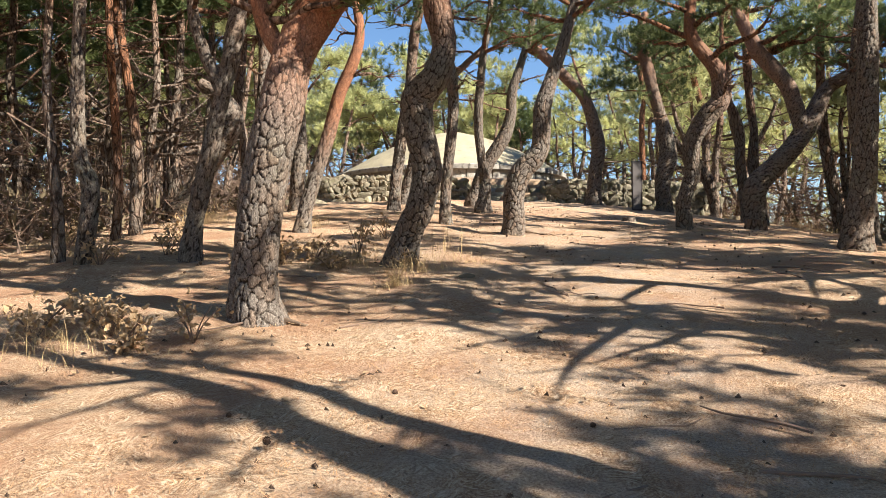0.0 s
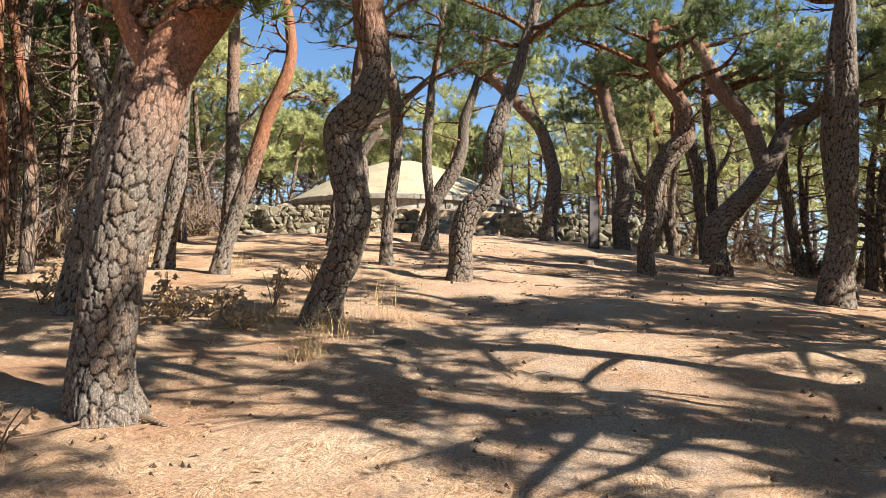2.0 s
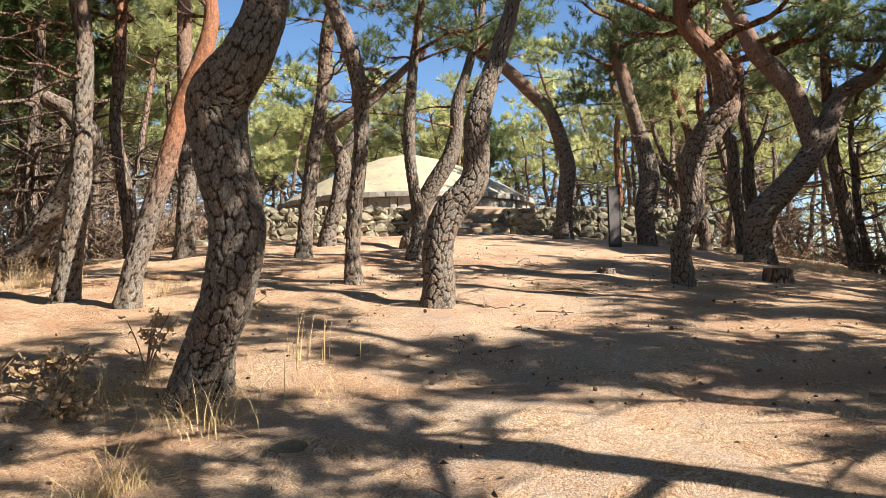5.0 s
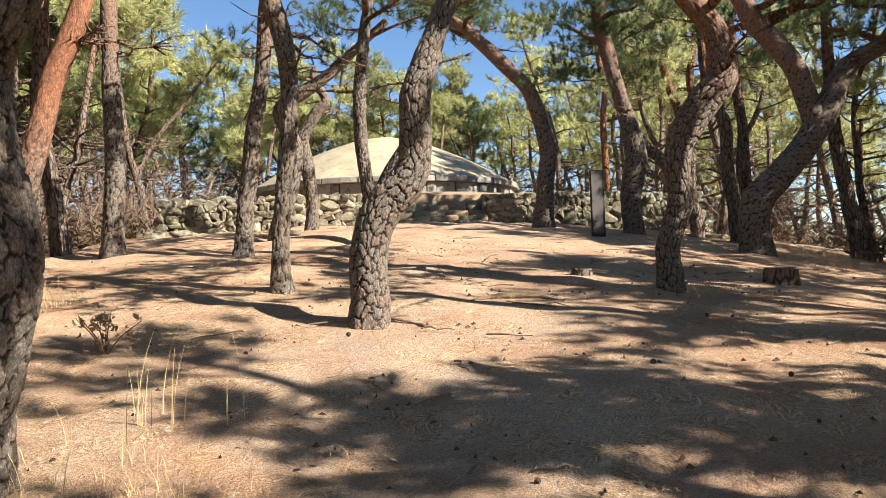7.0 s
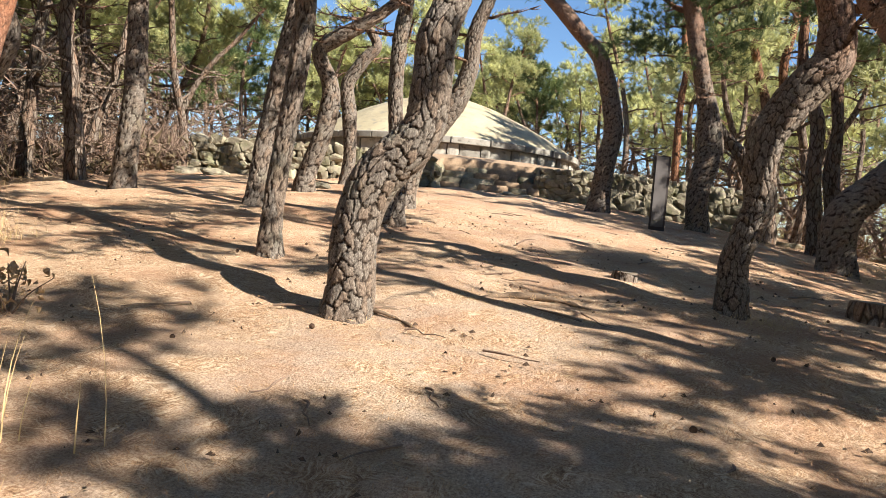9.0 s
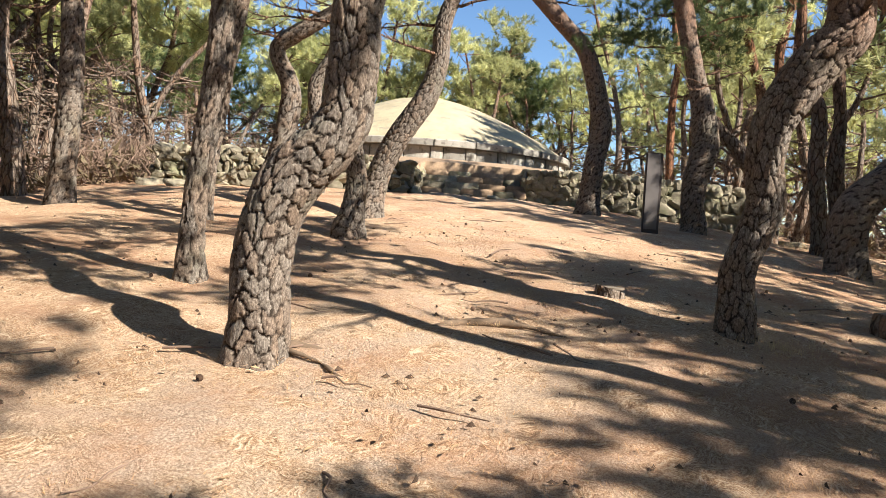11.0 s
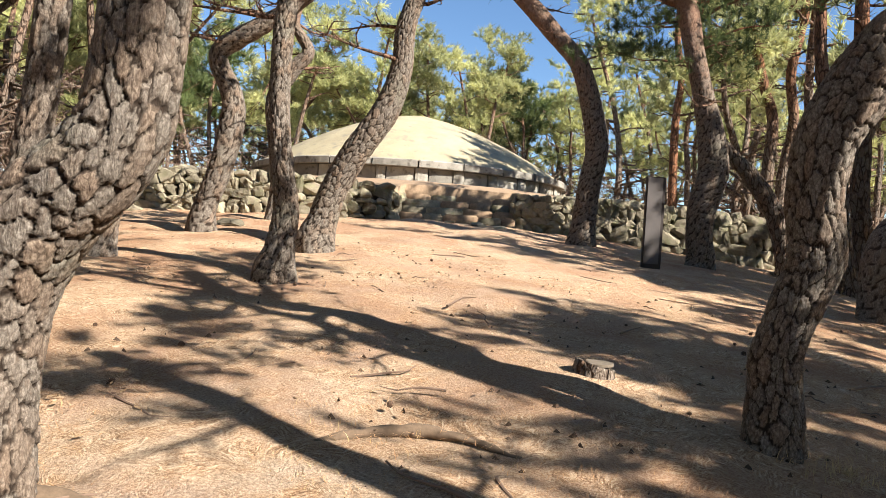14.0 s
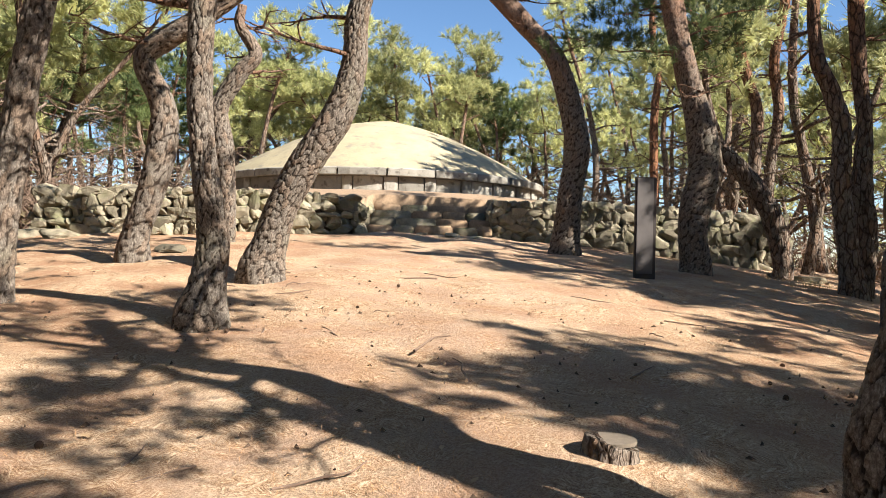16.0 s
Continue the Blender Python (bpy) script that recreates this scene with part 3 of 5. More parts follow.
# ---- the tomb ----
R_DRUM, Z_DRUM, Z_RIM, Z_APEX = 6.2, 5.12, 5.74, 8.55


def build_tomb():
    cx, cy = TOMB
    root = empty("domed_tomb", (cx, cy, Z_DRUM), "domed burial mound of dry turf on granite slabs", "tomb")
    # turf mound
    verts, faces, seg, rings = [], [], 120, 40
    for j in range(rings):
        q = j / (rings - 1)
        r = (R_DRUM + 0.12) * (1 - q)
        h = Z_RIM + 0.22 + (Z_APEX - Z_RIM - 0.22) * (1 - (1 - q) ** 1.55)
        for k in range(seg):
            a = 2 * math.pi * k / seg
            x, y = cx + r * math.cos(a), cy + r * math.sin(a)
            verts.append((x, y, h + 0.035 * noise.noise(Vector((x * 1.5, y * 1.5, 1))) * min(1, q * 8)))
    for j in range(rings - 1):
        for k in range(seg):
            faces.append((j * seg + k, j * seg + (k + 1) % seg, (j + 1) * seg + (k + 1) % seg, (j + 1) * seg + k))
    mound = mesh_object("mound", verts, faces, TURF, root, "dry straw-coloured turf mound")
    r = random.Random(12)
    verts = [(cx + (R_DRUM - 0.3) * math.cos(2 * math.pi * k / 60), cy + (R_DRUM - 0.3) * math.sin(2 * math.pi * k / 60), z) for z in (Z_DRUM - 0.4, Z_RIM + 0.1) for k in range(60)]
    drum = mesh_object("drum", verts, [(k, (k + 1) % 60, 60 + (k + 1) % 60, 60 + k) for k in range(60)], EARTH, root)
    # capstones
    n, a = 26, 0.0
    for i in range(n):
        a0, a1 = 2 * math.pi * i / n + 0.004, 2 * math.pi * (i + 1) / n - 0.004
        dz = r.uniform(-0.012, 0.012)
        arc_block("capstone", mound, cx, cy, a0, a1, R_DRUM - 0.6, R_DRUM + 0.22 + r.uniform(-0.02, 0.02), Z_RIM + dz, Z_RIM + 0.27 + dz, 0.05)
    # slabs and posts of the drum
    n = 30
    for i in range(n):
        a0, a1 = 2 * math.pi * i / n, 2 * math.pi * (i + 1) / n
        post = a0 + (a1 - a0) * (0.26 + 0.1 * r.random())
        arc_block("post_stone", drum, cx, cy, a0 + 0.003, post - 0.003, R_DRUM - 0.4, R_DRUM + 0.05, Z_DRUM - 0.35, Z_RIM, 0.02)
        arc_block("slab", drum, cx, cy, post + 0.003, a1 - 0.003, R_DRUM - 0.4, R_DRUM + r.uniform(-0.01, 0.02), Z_DRUM - 0.35, Z_RIM, 0.02)


def arc_block(name, root, cx, cy, a0, a1, r0, r1, z0, z1, slope):
    n = 4
    verts, faces = [], []
    for k in range(n + 1):
        a = a0 + (a1 - a0) * k / n
        c, s = math.cos(a), math.sin(a)
        e = 0.02 if k in (0, n) else 0.0
        for r, z in ((r0, z0), (r1 - e, z0), (r1 + 0.012 - e, z0 + 0.02), (r1 + 0.012 - e, z1 - slope), (r1 - 0.03 - e, z1 - slope * 0.3), (r1 - slope * 4, z1), (r0, z1)):
            verts.append((cx + r * c, cy + r * s, z))
    m = 7
    for k in range(n):
        for j in range(m):
            faces.append((k * m + j, (k + 1) * m + j, (k + 1) * m + (j + 1) % m, k * m + (j + 1) % m))
    faces += [tuple(range(m))[::-1], tuple(n * m + j for j in range(m))]
    return mesh_object(name, verts, faces, GRANITE, root, smooth=False)


build_tomb()


# ---- pines ----
def branch(p, ang, ln, rise, r0, rng):
    """A crooked limb from p, and the thin twigs that leave it."""
    pts, x, y, z, a = [(p[0], p[1], p[2], r0)], p[0], p[1], p[2], ang
    for k in range(1, 6):
        a += rng.uniform(-0.55, 0.55)
        x, y = x + math.cos(a) * ln / 5, y + math.sin(a) * ln / 5
        z += ln / 5 * (rise + rng.uniform(-0.3, 0.3))
        pts.append((x, y, z, r0 * (1 - 0.16 * k)))
    twigs = []
    for k in range(9):
        q = pts[rng.randrange(1, 6)]
        b, l2 = a + rng.uniform(-1.6, 1.6), ln * rng.uniform(0.15, 0.42)
        m = (q[0] + math.cos(b) * l2 * 0.5, q[1] + math.sin(b) * l2 * 0.5, q[2] + l2 * rng.uniform(-0.15, 0.3), 0.008)
        twigs.append([(q[0], q[1], q[2], 0.013), m, (m[0] + math.cos(b + 0.6) * l2 * 0.5, m[1] + math.sin(b + 0.6) * l2 * 0.5, m[2] + l2 * rng.uniform(-0.1, 0.35), 0.004)])
    return pts, twigs


def grow(line, rng, n_limbs, reach):
    """Limbs that leave the upper trunk, with pads of needles at their ends and on top."""
    limbs, twigs, pads = [], [], []
    top = line[-1]
    for k in range(n_limbs):
        i = rng.uniform(max(0, len(line) - 3.0), len(line) - 1.01)
        a, b = line[int(i)], line[min(len(line) - 1, int(i) + 1)]
        t = i - int(i)
        p = [a[j] + (b[j] - a[j]) * t for j in range(4)]
        pts, tw = branch(p, 2.4 * k + rng.uniform(-0.5, 0.5), reach * rng.uniform(0.7, 1.25), rng.uniform(0.1, 0.5), p[3] * 0.5, rng)
        limbs.append(pts)
        twigs += tw
        q = pts[-1]
        pads.append((q[0], q[1], q[2] + 0.05, reach * rng.uniform(0.36, 0.52)))
        for w in rng.sample(tw, 4):
            e = w[-1]
            pads.append((e[0], e[1], e[2] + 0.03, reach * rng.uniform(0.16, 0.3)))
    pads.append((top[0], top[1], top[2] + 0.25, reach * 0.55))
    return limbs, twigs, pads


def dead_branches(line, g, rng, count):
    """Bare crooked branches low on the trunk, under the crown."""
    twigs = []
    for k in range(count):
        i = rng.uniform(0.45, 0.9) * (len(line) - 1)
        a, b = line[int(i)], line[min(len(line) - 1, int(i) + 1)]
        t = i - int(i)
        p = [a[j] + (b[j] - a[j]) * t for j in range(4)]
        if p[2] < g + 2.6:
            continue
        pts, tw = branch(p, rng.uniform(0, 6.28), rng.uniform(0.5, 1.5), rng.uniform(-0.2, 0.35), min(0.035, p[3] * 0.3), rng)
        twigs += [pts] + tw
    return twigs


def twig_mesh(lines, root):
    verts, faces, up = [], [], []
    for l in lines:
        v, f, u = tube(l, 4, 0.25, base_z=-9, red_from=0, red_to=30)
        o = len(verts)
        verts += v
        up += u
        faces += [tuple(o + i for i in q) for q in f]
    ob = mesh_object("branchwork", verts, faces, BARK, root)
    ob["kind"] = "stuff"
    ob.data.attributes.new("upper", "FLOAT", "POINT").data.foreach_set("value", up)


def pine(label, line, forks=(), near=1, limbs=6, reach=1.85, pads=(), seed=0, red=(3.0, 6.0), needles=None, name="pine_tree", dead=5):
    """A pine whose trunk follows the line of (x, y, z, radius). near: 2 for those passed close by, 0 for far ones."""
    rng = random.Random(seed)
    g = gz(line[0][0], line[0][1])
    line = [(x, y, z, r * 0.96) for x, y, z, r in line] if near >= 2 else line
    line = [(line[0][0], line[0][1], min(line[0][2], g) - 0.15, line[0][3] * 1.02)] + list(line[0:1] if line[0][2] > g + 0.1 else []) + list(line[1:])
    root = empty(name, (line[0][0], line[0][1], g), label, "tree", "pines of the grove")
    seg, step = ((18, 0.12), (48, 0.032), (84, 0.018), (132, 0.0105))[near]
    if near:
        plated_tube("trunk", line, root, seg, step, 3.2 if near == 3 else 4.0 if near == 2 else 6.0, seed=seed, base_z=g, red_from=red[0], red_to=red[1], width=0.072 if near >= 2 else 0.085, depth=0.018 if near >= 2 else 0.022)
    else:
        tube_object("trunk", line, root, BARK, seg, step, lump=0.12, flare=0.16, seed=seed, base_z=g, red_from=red[0], red_to=red[1])
    for f in forks:
        plated_tube("limb", f, root, 36, 0.03, 9.0, seed=seed + 3, flare=0.0, base_z=g, red_from=red[0], red_to=red[1], width=0.07, depth=0.01)
    all_pads, twigs = list(pads), dead_branches(line, g, rng, dead)
    if limbs:
        for base in [line] + [f for f in forks if f[-1][2] > g + 4]:
            ls, tw, ps = grow(base, rng, limbs, reach)
            for l in ls:
                tube_object("limb", l, root, BARK, 8, 0.1, lump=0.2, seed=seed + 5, base_z=g, red_from=1.5, red_to=4.0)
            all_pads += ps
            twigs += tw
    if twigs:
        twig_mesh(twigs, root)
    if all_pads:
        crown_object(all_pads, root, needles or NEEDLES, np.random.default_rng(seed + 100), per_area=330, size=0.17, width=0.045, blades=6)
    return root


pine("thick leaning pine with plated bark and a reddish top",
     [(-1.63, 6.48, 0.85, 0.269), (-1.70, 6.48, 1.12, 0.223), (-1.67, 6.48, 1.58, 0.207), (-1.61, 6.48, 2.15, 0.217), (-1.45, 6.48, 2.78, 0.217), (-1.36, 6.58, 3.33, 0.189), (-1.16, 6.64, 3.74, 0.212), (-0.92, 6.64, 4.03, 0.186), (-0.39, 6.95, 4.77, 0.148), (-0.08, 7.37, 6.02, 0.119)], forks=[[(-1.35, 6.58, 3.18, 0.095), (-1.58, 6.60, 3.55, 0.089), (-1.77, 6.60, 4.12, 0.079), (-2.00, 6.71, 5.17, 0.058)]], near=3, seed=1, red=(1.6, 2.8), reach=1.3)
pine("thick sinuous pine with deeply cracked dark bark",
     [(-0.57, 9.62, 1.34, 0.250), (-0.44, 9.52, 1.75, 0.198), (-0.27, 9.37, 2.12, 0.194), (-0.18, 9.32, 2.59, 0.203), (-0.27, 9.27, 3.10, 0.201), (-0.29, 9.27, 3.50, 0.212), (-0.06, 9.17, 3.79, 0.178), (0.05, 9.27, 4.22, 0.155), (-0.02, 9.32, 4.67, 0.187), (-0.05, 9.37, 4.96, 0.183), (-0.25, 9.57, 5.86, 0.147), (0.05, 9.77, 6.86, 0.117), (0.15, 9.87, 8.16, 0.094)], near=3, seed=2, red=(2.6, 4.0))
pine("S-curved pine with large bark plates and a bent lower trunk",
     [(1.30, 13.15, 1.87, 0.215), (1.33, 13.15, 2.10, 0.205), (1.33, 13.15, 2.34, 0.205), (1.34, 13.15, 2.55, 0.203), (1.38, 13.15, 2.76, 0.200), (1.45, 13.15, 2.96, 0.206), (1.57, 13.15, 3.14, 0.200), (1.72, 13.15, 3.29, 0.188), (1.82, 13.15, 3.45, 0.172), (1.85, 13.15, 3.66, 0.164), (1.86, 13.15, 3.92, 0.162), (1.88, 13.15, 4.23, 0.159), (2.08, 13.35, 4.83, 0.127), (2.43, 13.55, 5.83, 0.102), (2.73, 13.75, 7.03, 0.081), (2.83, 13.85, 8.33, 0.065)], near=3, seed=3, red=(4, 7))
pine("twisting pine with deep bark furrows and a reddish upper trunk",
     [(5.02, 14.75, 1.98, 0.184), (5.00, 14.75, 2.25, 0.164), (4.99, 14.75, 2.57, 0.147), (5.08, 14.75, 2.86, 0.147), (5.18, 14.75, 3.16, 0.160), (5.15, 14.75, 3.50, 0.155), (5.20, 14.75, 3.85, 0.172), (5.36, 14.75, 4.15, 0.200), (5.56, 14.75, 4.44, 0.213), (5.77, 14.75, 4.72, 0.205), (5.75, 14.85, 5.32, 0.164), (5.30, 15.05, 6.12, 0.131), (5.40, 15.35, 7.12, 0.105)], near=3, seed=5, red=(2.0, 4.5))
pine("slim dark upright pine",
     [(0.10, 15.20, 2.17, 0.155), (0.08, 15.20, 2.52, 0.118), (0.10, 15.20, 3.03, 0.107), (0.20, 15.20, 3.91, 0.107), (0.26, 15.20, 4.86, 0.114), (0.18, 15.20, 5.53, 0.129), (0.05, 15.20, 5.97, 0.125), (-0.25, 15.40, 6.87, 0.100), (-0.25, 15.60, 8.07, 0.080), (-0.15, 15.70, 9.37, 0.064)], near=1, seed=4)
pine("dark thick upright pine",
     [(6.71, 11.60, 1.64, 0.272), (6.81, 11.60, 2.21, 0.213), (6.89, 11.60, 2.85, 0.184), (6.96, 11.60, 4.24, 0.169), (6.98, 11.60, 5.62, 0.139), (7.08, 11.70, 6.52, 0.112), (7.28, 11.80, 7.82, 0.090)], near=2, seed=6, red=(4, 8), limbs=3, reach=1.0)
pine("dark pine close behind another thick trunk",
     [(7.78, 13.0, 1.75, 0.194), (7.76, 13.0, 2.4, 0.151), (7.68, 13.05, 3.3, 0.137), (7.62, 13.1, 4.4, 0.130), (7.7, 13.1, 5.6, 0.108), (7.95, 13.2, 7.0, 0.079), (8.1, 13.3, 8.4, 0.058)], near=1, seed=36, red=(4, 8), limbs=3, reach=1.0)
pine("pale strongly leaning pine that forks high up",
     [(9.31, 21.31, 2.41, 0.353), (9.27, 21.31, 3.03, 0.316), (9.43, 21.31, 3.64, 0.328), (9.97, 21.31, 4.19, 0.304), (10.57, 21.31, 4.85, 0.280), (11.01, 21.31, 5.53, 0.267), (11.54, 21.31, 6.48, 0.207), (12.33, 21.31, 6.94, 0.182), (12.93, 21.61, 7.54, 0.146), (13.53, 21.81, 8.44, 0.117)],
     forks=[[(10.77, 21.31, 5.12, 0.231), (10.55, 21.31, 5.92, 0.243), (10.27, 21.31, 6.62, 0.231), (9.54, 21.31, 7.45, 0.219), (9.28, 21.31, 7.89, 0.207), (8.88, 21.51, 8.89, 0.165)]], near=1, seed=7)
pine("leaning pine that arches over before the stone wall",
     [(5.64, 26.77, 3.36, 0.316), (5.67, 26.77, 3.85, 0.269), (5.71, 26.77, 4.56, 0.258), (5.85, 26.77, 5.50, 0.252), (5.72, 26.77, 6.31, 0.234), (5.38, 26.77, 7.36, 0.211), (4.84, 26.77, 8.00, 0.205), (4.23, 26.77, 8.63, 0.199), (3.43, 26.97, 9.43, 0.159), (2.73, 27.17, 9.93, 0.127)], near=1, seed=8, limbs=5, reach=1.4)
pine("rough-barked pine before the stone wall with a dark drooping crown",
     [(7.95, 25.60, 3.20, 0.280), (7.88, 25.60, 3.76, 0.270), (7.93, 25.60, 4.41, 0.297), (8.09, 25.60, 5.06, 0.302), (8.01, 25.60, 5.70, 0.270), (7.77, 25.60, 6.67, 0.210), (7.51, 25.60, 7.64, 0.205), (7.37, 25.60, 8.28, 0.205), (7.17, 25.70, 9.28, 0.164), (7.37, 25.80, 10.28, 0.131)], near=1, seed=9, pads=[(5.58, 25.90, 8.99, 0.90), (6.75, 25.10, 9.00, 1.00), (7.85, 25.80, 8.10, 0.80), (6.30, 26.10, 7.90, 0.90), (8.64, 25.60, 9.13, 0.90), (5.38, 25.60, 7.31, 0.55), (7.03, 25.30, 6.96, 0.60), (8.20, 26.00, 7.34, 0.50)])
pine("dark pine that leans across the end of the stone wall",
     [(10.52, 27.60, 3.36, 0.210), (10.19, 27.60, 4.48, 0.222), (9.56, 27.60, 5.33, 0.198), (9.05, 27.60, 5.84, 0.148), (8.45, 27.70, 6.74, 0.119), (8.15, 27.80, 8.14, 0.095), (8.35, 27.90, 9.74, 0.076)], near=0, seed=10)
pine("slim grey pine with a slight lean",
     [(-1.29, 18.96, 2.69, 0.196), (-1.25, 18.96, 3.07, 0.155), (-1.18, 18.96, 3.78, 0.144), (-1.01, 18.96, 5.01, 0.144), (-0.82, 18.96, 6.14, 0.129), (-0.71, 18.96, 7.37, 0.129), (-0.51, 19.06, 8.37, 0.103), (-0.41, 19.16, 9.57, 0.083), (-0.31, 19.26, 10.87, 0.066)], near=1, seed=11)
pine("upright grey pine with a curved foot",
     [(1.05, 18.25, 2.73, 0.221), (1.09, 18.25, 2.99, 0.166), (1.11, 18.30, 3.40, 0.137), (1.02, 18.30, 4.01, 0.116), (0.95, 18.30, 4.77, 0.116), (0.97, 18.30, 5.53, 0.116), (1.07, 18.40, 6.53, 0.093), (1.27, 18.50, 7.83, 0.074), (1.37, 18.60, 9.13, 0.060)], near=2, seed=12, red=(5, 9))
pine("strongly leaning pine with a swollen knot high up",
     [(0.95, 20.70, 3.09, 0.271), (1.02, 20.70, 3.39, 0.215), (1.14, 20.70, 3.78, 0.201), (1.44, 20.70, 4.38, 0.208), (1.82, 20.70, 4.98, 0.201), (2.00, 20.70, 5.58, 0.160), (2.03, 20.70, 6.07, 0.139), (2.09, 20.70, 6.42, 0.132), (2.39, 20.80, 7.32, 0.106), (2.69, 20.90, 8.42, 0.084), (2.79, 21.00, 9.72, 0.068)], near=2, seed=13, red=(5, 9))
pine("zigzag pine with a sharply kinked trunk",
     [(-1.14, 21.80, 3.22, 0.211), (-1.09, 21.80, 3.52, 0.180), (-0.93, 21.80, 4.03, 0.187), (-0.76, 21.80, 4.82, 0.195), (-0.79, 21.80, 5.29, 0.164), (-1.06, 21.80, 5.89, 0.140), (-0.80, 21.80, 6.19, 0.156), (-0.37, 21.80, 6.44, 0.140), (0.05, 21.80, 6.73, 0.117), (0.65, 22.00, 7.33, 0.094), (1.35, 22.20, 8.03, 0.075)], near=1, seed=14, limbs=2, pads=[(-2.00, 21.80, 7.46, 0.55), (-1.76, 22.00, 7.13, 0.50), (-2.03, 21.60, 6.56, 0.50), (0.16, 21.90, 7.16, 0.50), (-0.12, 21.80, 7.59, 0.55), (-1.21, 22.10, 7.80, 0.50)])
pine("pale dead pine with a crooked broken fork",
     [(-0.89, 25.00, 3.43, 0.175), (-0.84, 25.00, 4.25, 0.155), (-0.94, 25.00, 5.18, 0.175), (-1.02, 25.00, 5.91, 0.155), (-0.67, 25.00, 6.54, 0.155), (-0.40, 25.00, 6.91, 0.124), (-0.69, 25.00, 7.42, 0.093), (-0.65, 25.00, 7.79, 0.072)], near=1, seed=15, limbs=0)
pine("slender leaning pine with orange-red upper bark",
     [(-2.67, 13.50, 2.01, 0.178), (-2.57, 13.50, 2.37, 0.136), (-2.40, 13.50, 2.96, 0.127), (-2.17, 13.50, 3.64, 0.123), (-1.94, 13.50, 4.50, 0.119), (-1.68, 13.50, 5.11, 0.114), (-1.54, 13.50, 5.64, 0.093), (-1.57, 13.50, 6.16, 0.085), (-1.72, 13.60, 6.96, 0.068), (-1.82, 13.70, 7.96, 0.054), (-1.72, 13.80, 9.26, 0.043)], near=1, seed=16, red=(1.2, 2.4))
pine("dark pine that divides into two stems",
     [(-3.54, 10.10, 1.58, 0.152), (-3.49, 10.10, 2.00, 0.120), (-3.35, 10.10, 2.64, 0.120), (-3.19, 10.10, 3.36, 0.112), (-3.04, 10.10, 4.01, 0.112), (-2.92, 10.10, 4.65, 0.128), (-2.84, 10.10, 5.14, 0.104), (-2.74, 10.20, 6.14, 0.083), (-2.54, 10.30, 7.44, 0.067), (-2.44, 10.40, 8.74, 0.053)],
     forks=[[(-3.11, 10.10, 3.85, 0.096), (-3.33, 10.10, 4.33, 0.080), (-3.49, 10.10, 4.82, 0.080), (-3.53, 10.10, 5.14, 0.072), (-3.63, 10.20, 6.34, 0.058)]], near=1, seed=17)
pine("slim dark pine beside dry shrubs",
     [(-3.83, 14.30, 2.06, 0.191), (-3.75, 14.30, 2.57, 0.155), (-3.61, 14.30, 3.57, 0.146), (-3.58, 14.30, 4.39, 0.127), (-3.54, 14.30, 5.60, 0.109), (-3.68, 14.30, 6.72, 0.109), (-3.68, 14.40, 7.72, 0.087), (-3.48, 14.50, 9.02, 0.070), (-3.38, 14.60, 10.32, 0.056)], near=1, seed=18)
pine("straight grey pine before the wood",
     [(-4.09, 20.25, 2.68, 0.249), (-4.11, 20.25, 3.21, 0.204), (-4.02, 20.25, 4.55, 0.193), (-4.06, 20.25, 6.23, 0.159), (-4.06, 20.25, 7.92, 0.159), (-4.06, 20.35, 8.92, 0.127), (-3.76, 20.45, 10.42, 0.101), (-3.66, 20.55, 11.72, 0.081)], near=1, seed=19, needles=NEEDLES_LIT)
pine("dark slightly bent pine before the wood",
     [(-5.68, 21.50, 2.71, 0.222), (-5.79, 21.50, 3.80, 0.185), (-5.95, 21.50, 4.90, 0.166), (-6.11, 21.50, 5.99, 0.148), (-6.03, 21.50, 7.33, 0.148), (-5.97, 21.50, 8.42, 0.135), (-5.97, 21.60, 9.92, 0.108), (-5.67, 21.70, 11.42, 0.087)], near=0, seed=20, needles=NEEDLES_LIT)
pine("bent slim pine at the edge of the undergrowth",
     [(-4.95, 9.80, 1.40, 0.109), (-4.86, 9.80, 1.91, 0.117), (-4.82, 9.80, 2.46, 0.117), (-4.98, 9.80, 2.93, 0.093), (-5.00, 9.80, 3.94, 0.085), (-4.97, 9.80, 5.04, 0.078), (-4.97, 9.90, 6.04, 0.062), (-4.67, 10.00, 7.54, 0.050)], near=1, seed=21)
pine("thin dark pine at the edge of the undergrowth",
     [(-5.38, 10.00, 1.43, 0.095), (-5.37, 10.00, 1.92, 0.087), (-5.45, 10.00, 2.88, 0.071), (-5.54, 10.00, 3.91, 0.059), (-5.50, 10.00, 5.11, 0.055), (-5.50, 10.10, 6.11, 0.044), (-5.40, 10.20, 7.61, 0.036)], near=0, seed=22)
pine("thin reddish pine at the edge of the undergrowth",
     [(-5.94, 13.00, 1.81, 0.087), (-5.88, 13.00, 2.79, 0.077), (-5.93, 13.00, 3.92, 0.077), (-6.01, 13.00, 4.96, 0.067), (-6.06, 13.00, 6.20, 0.067), (-6.06, 13.10, 7.20, 0.053), (-5.96, 13.20, 8.70, 0.043)], near=0, seed=23, red=(0.5, 2))
pine("thin pine with a kinked stem",
     [(-6.00, 14.00, 2.00, 0.122), (-5.97, 14.00, 3.22, 0.122), (-6.02, 14.00, 4.11, 0.100), (-6.17, 14.00, 5.11, 0.083), (-6.31, 14.00, 6.01, 0.083), (-6.39, 14.00, 6.57, 0.077), (-6.39, 14.10, 7.57, 0.062), (-6.29, 14.20, 9.07, 0.050)], near=0, seed=24, red=(1.5, 3))
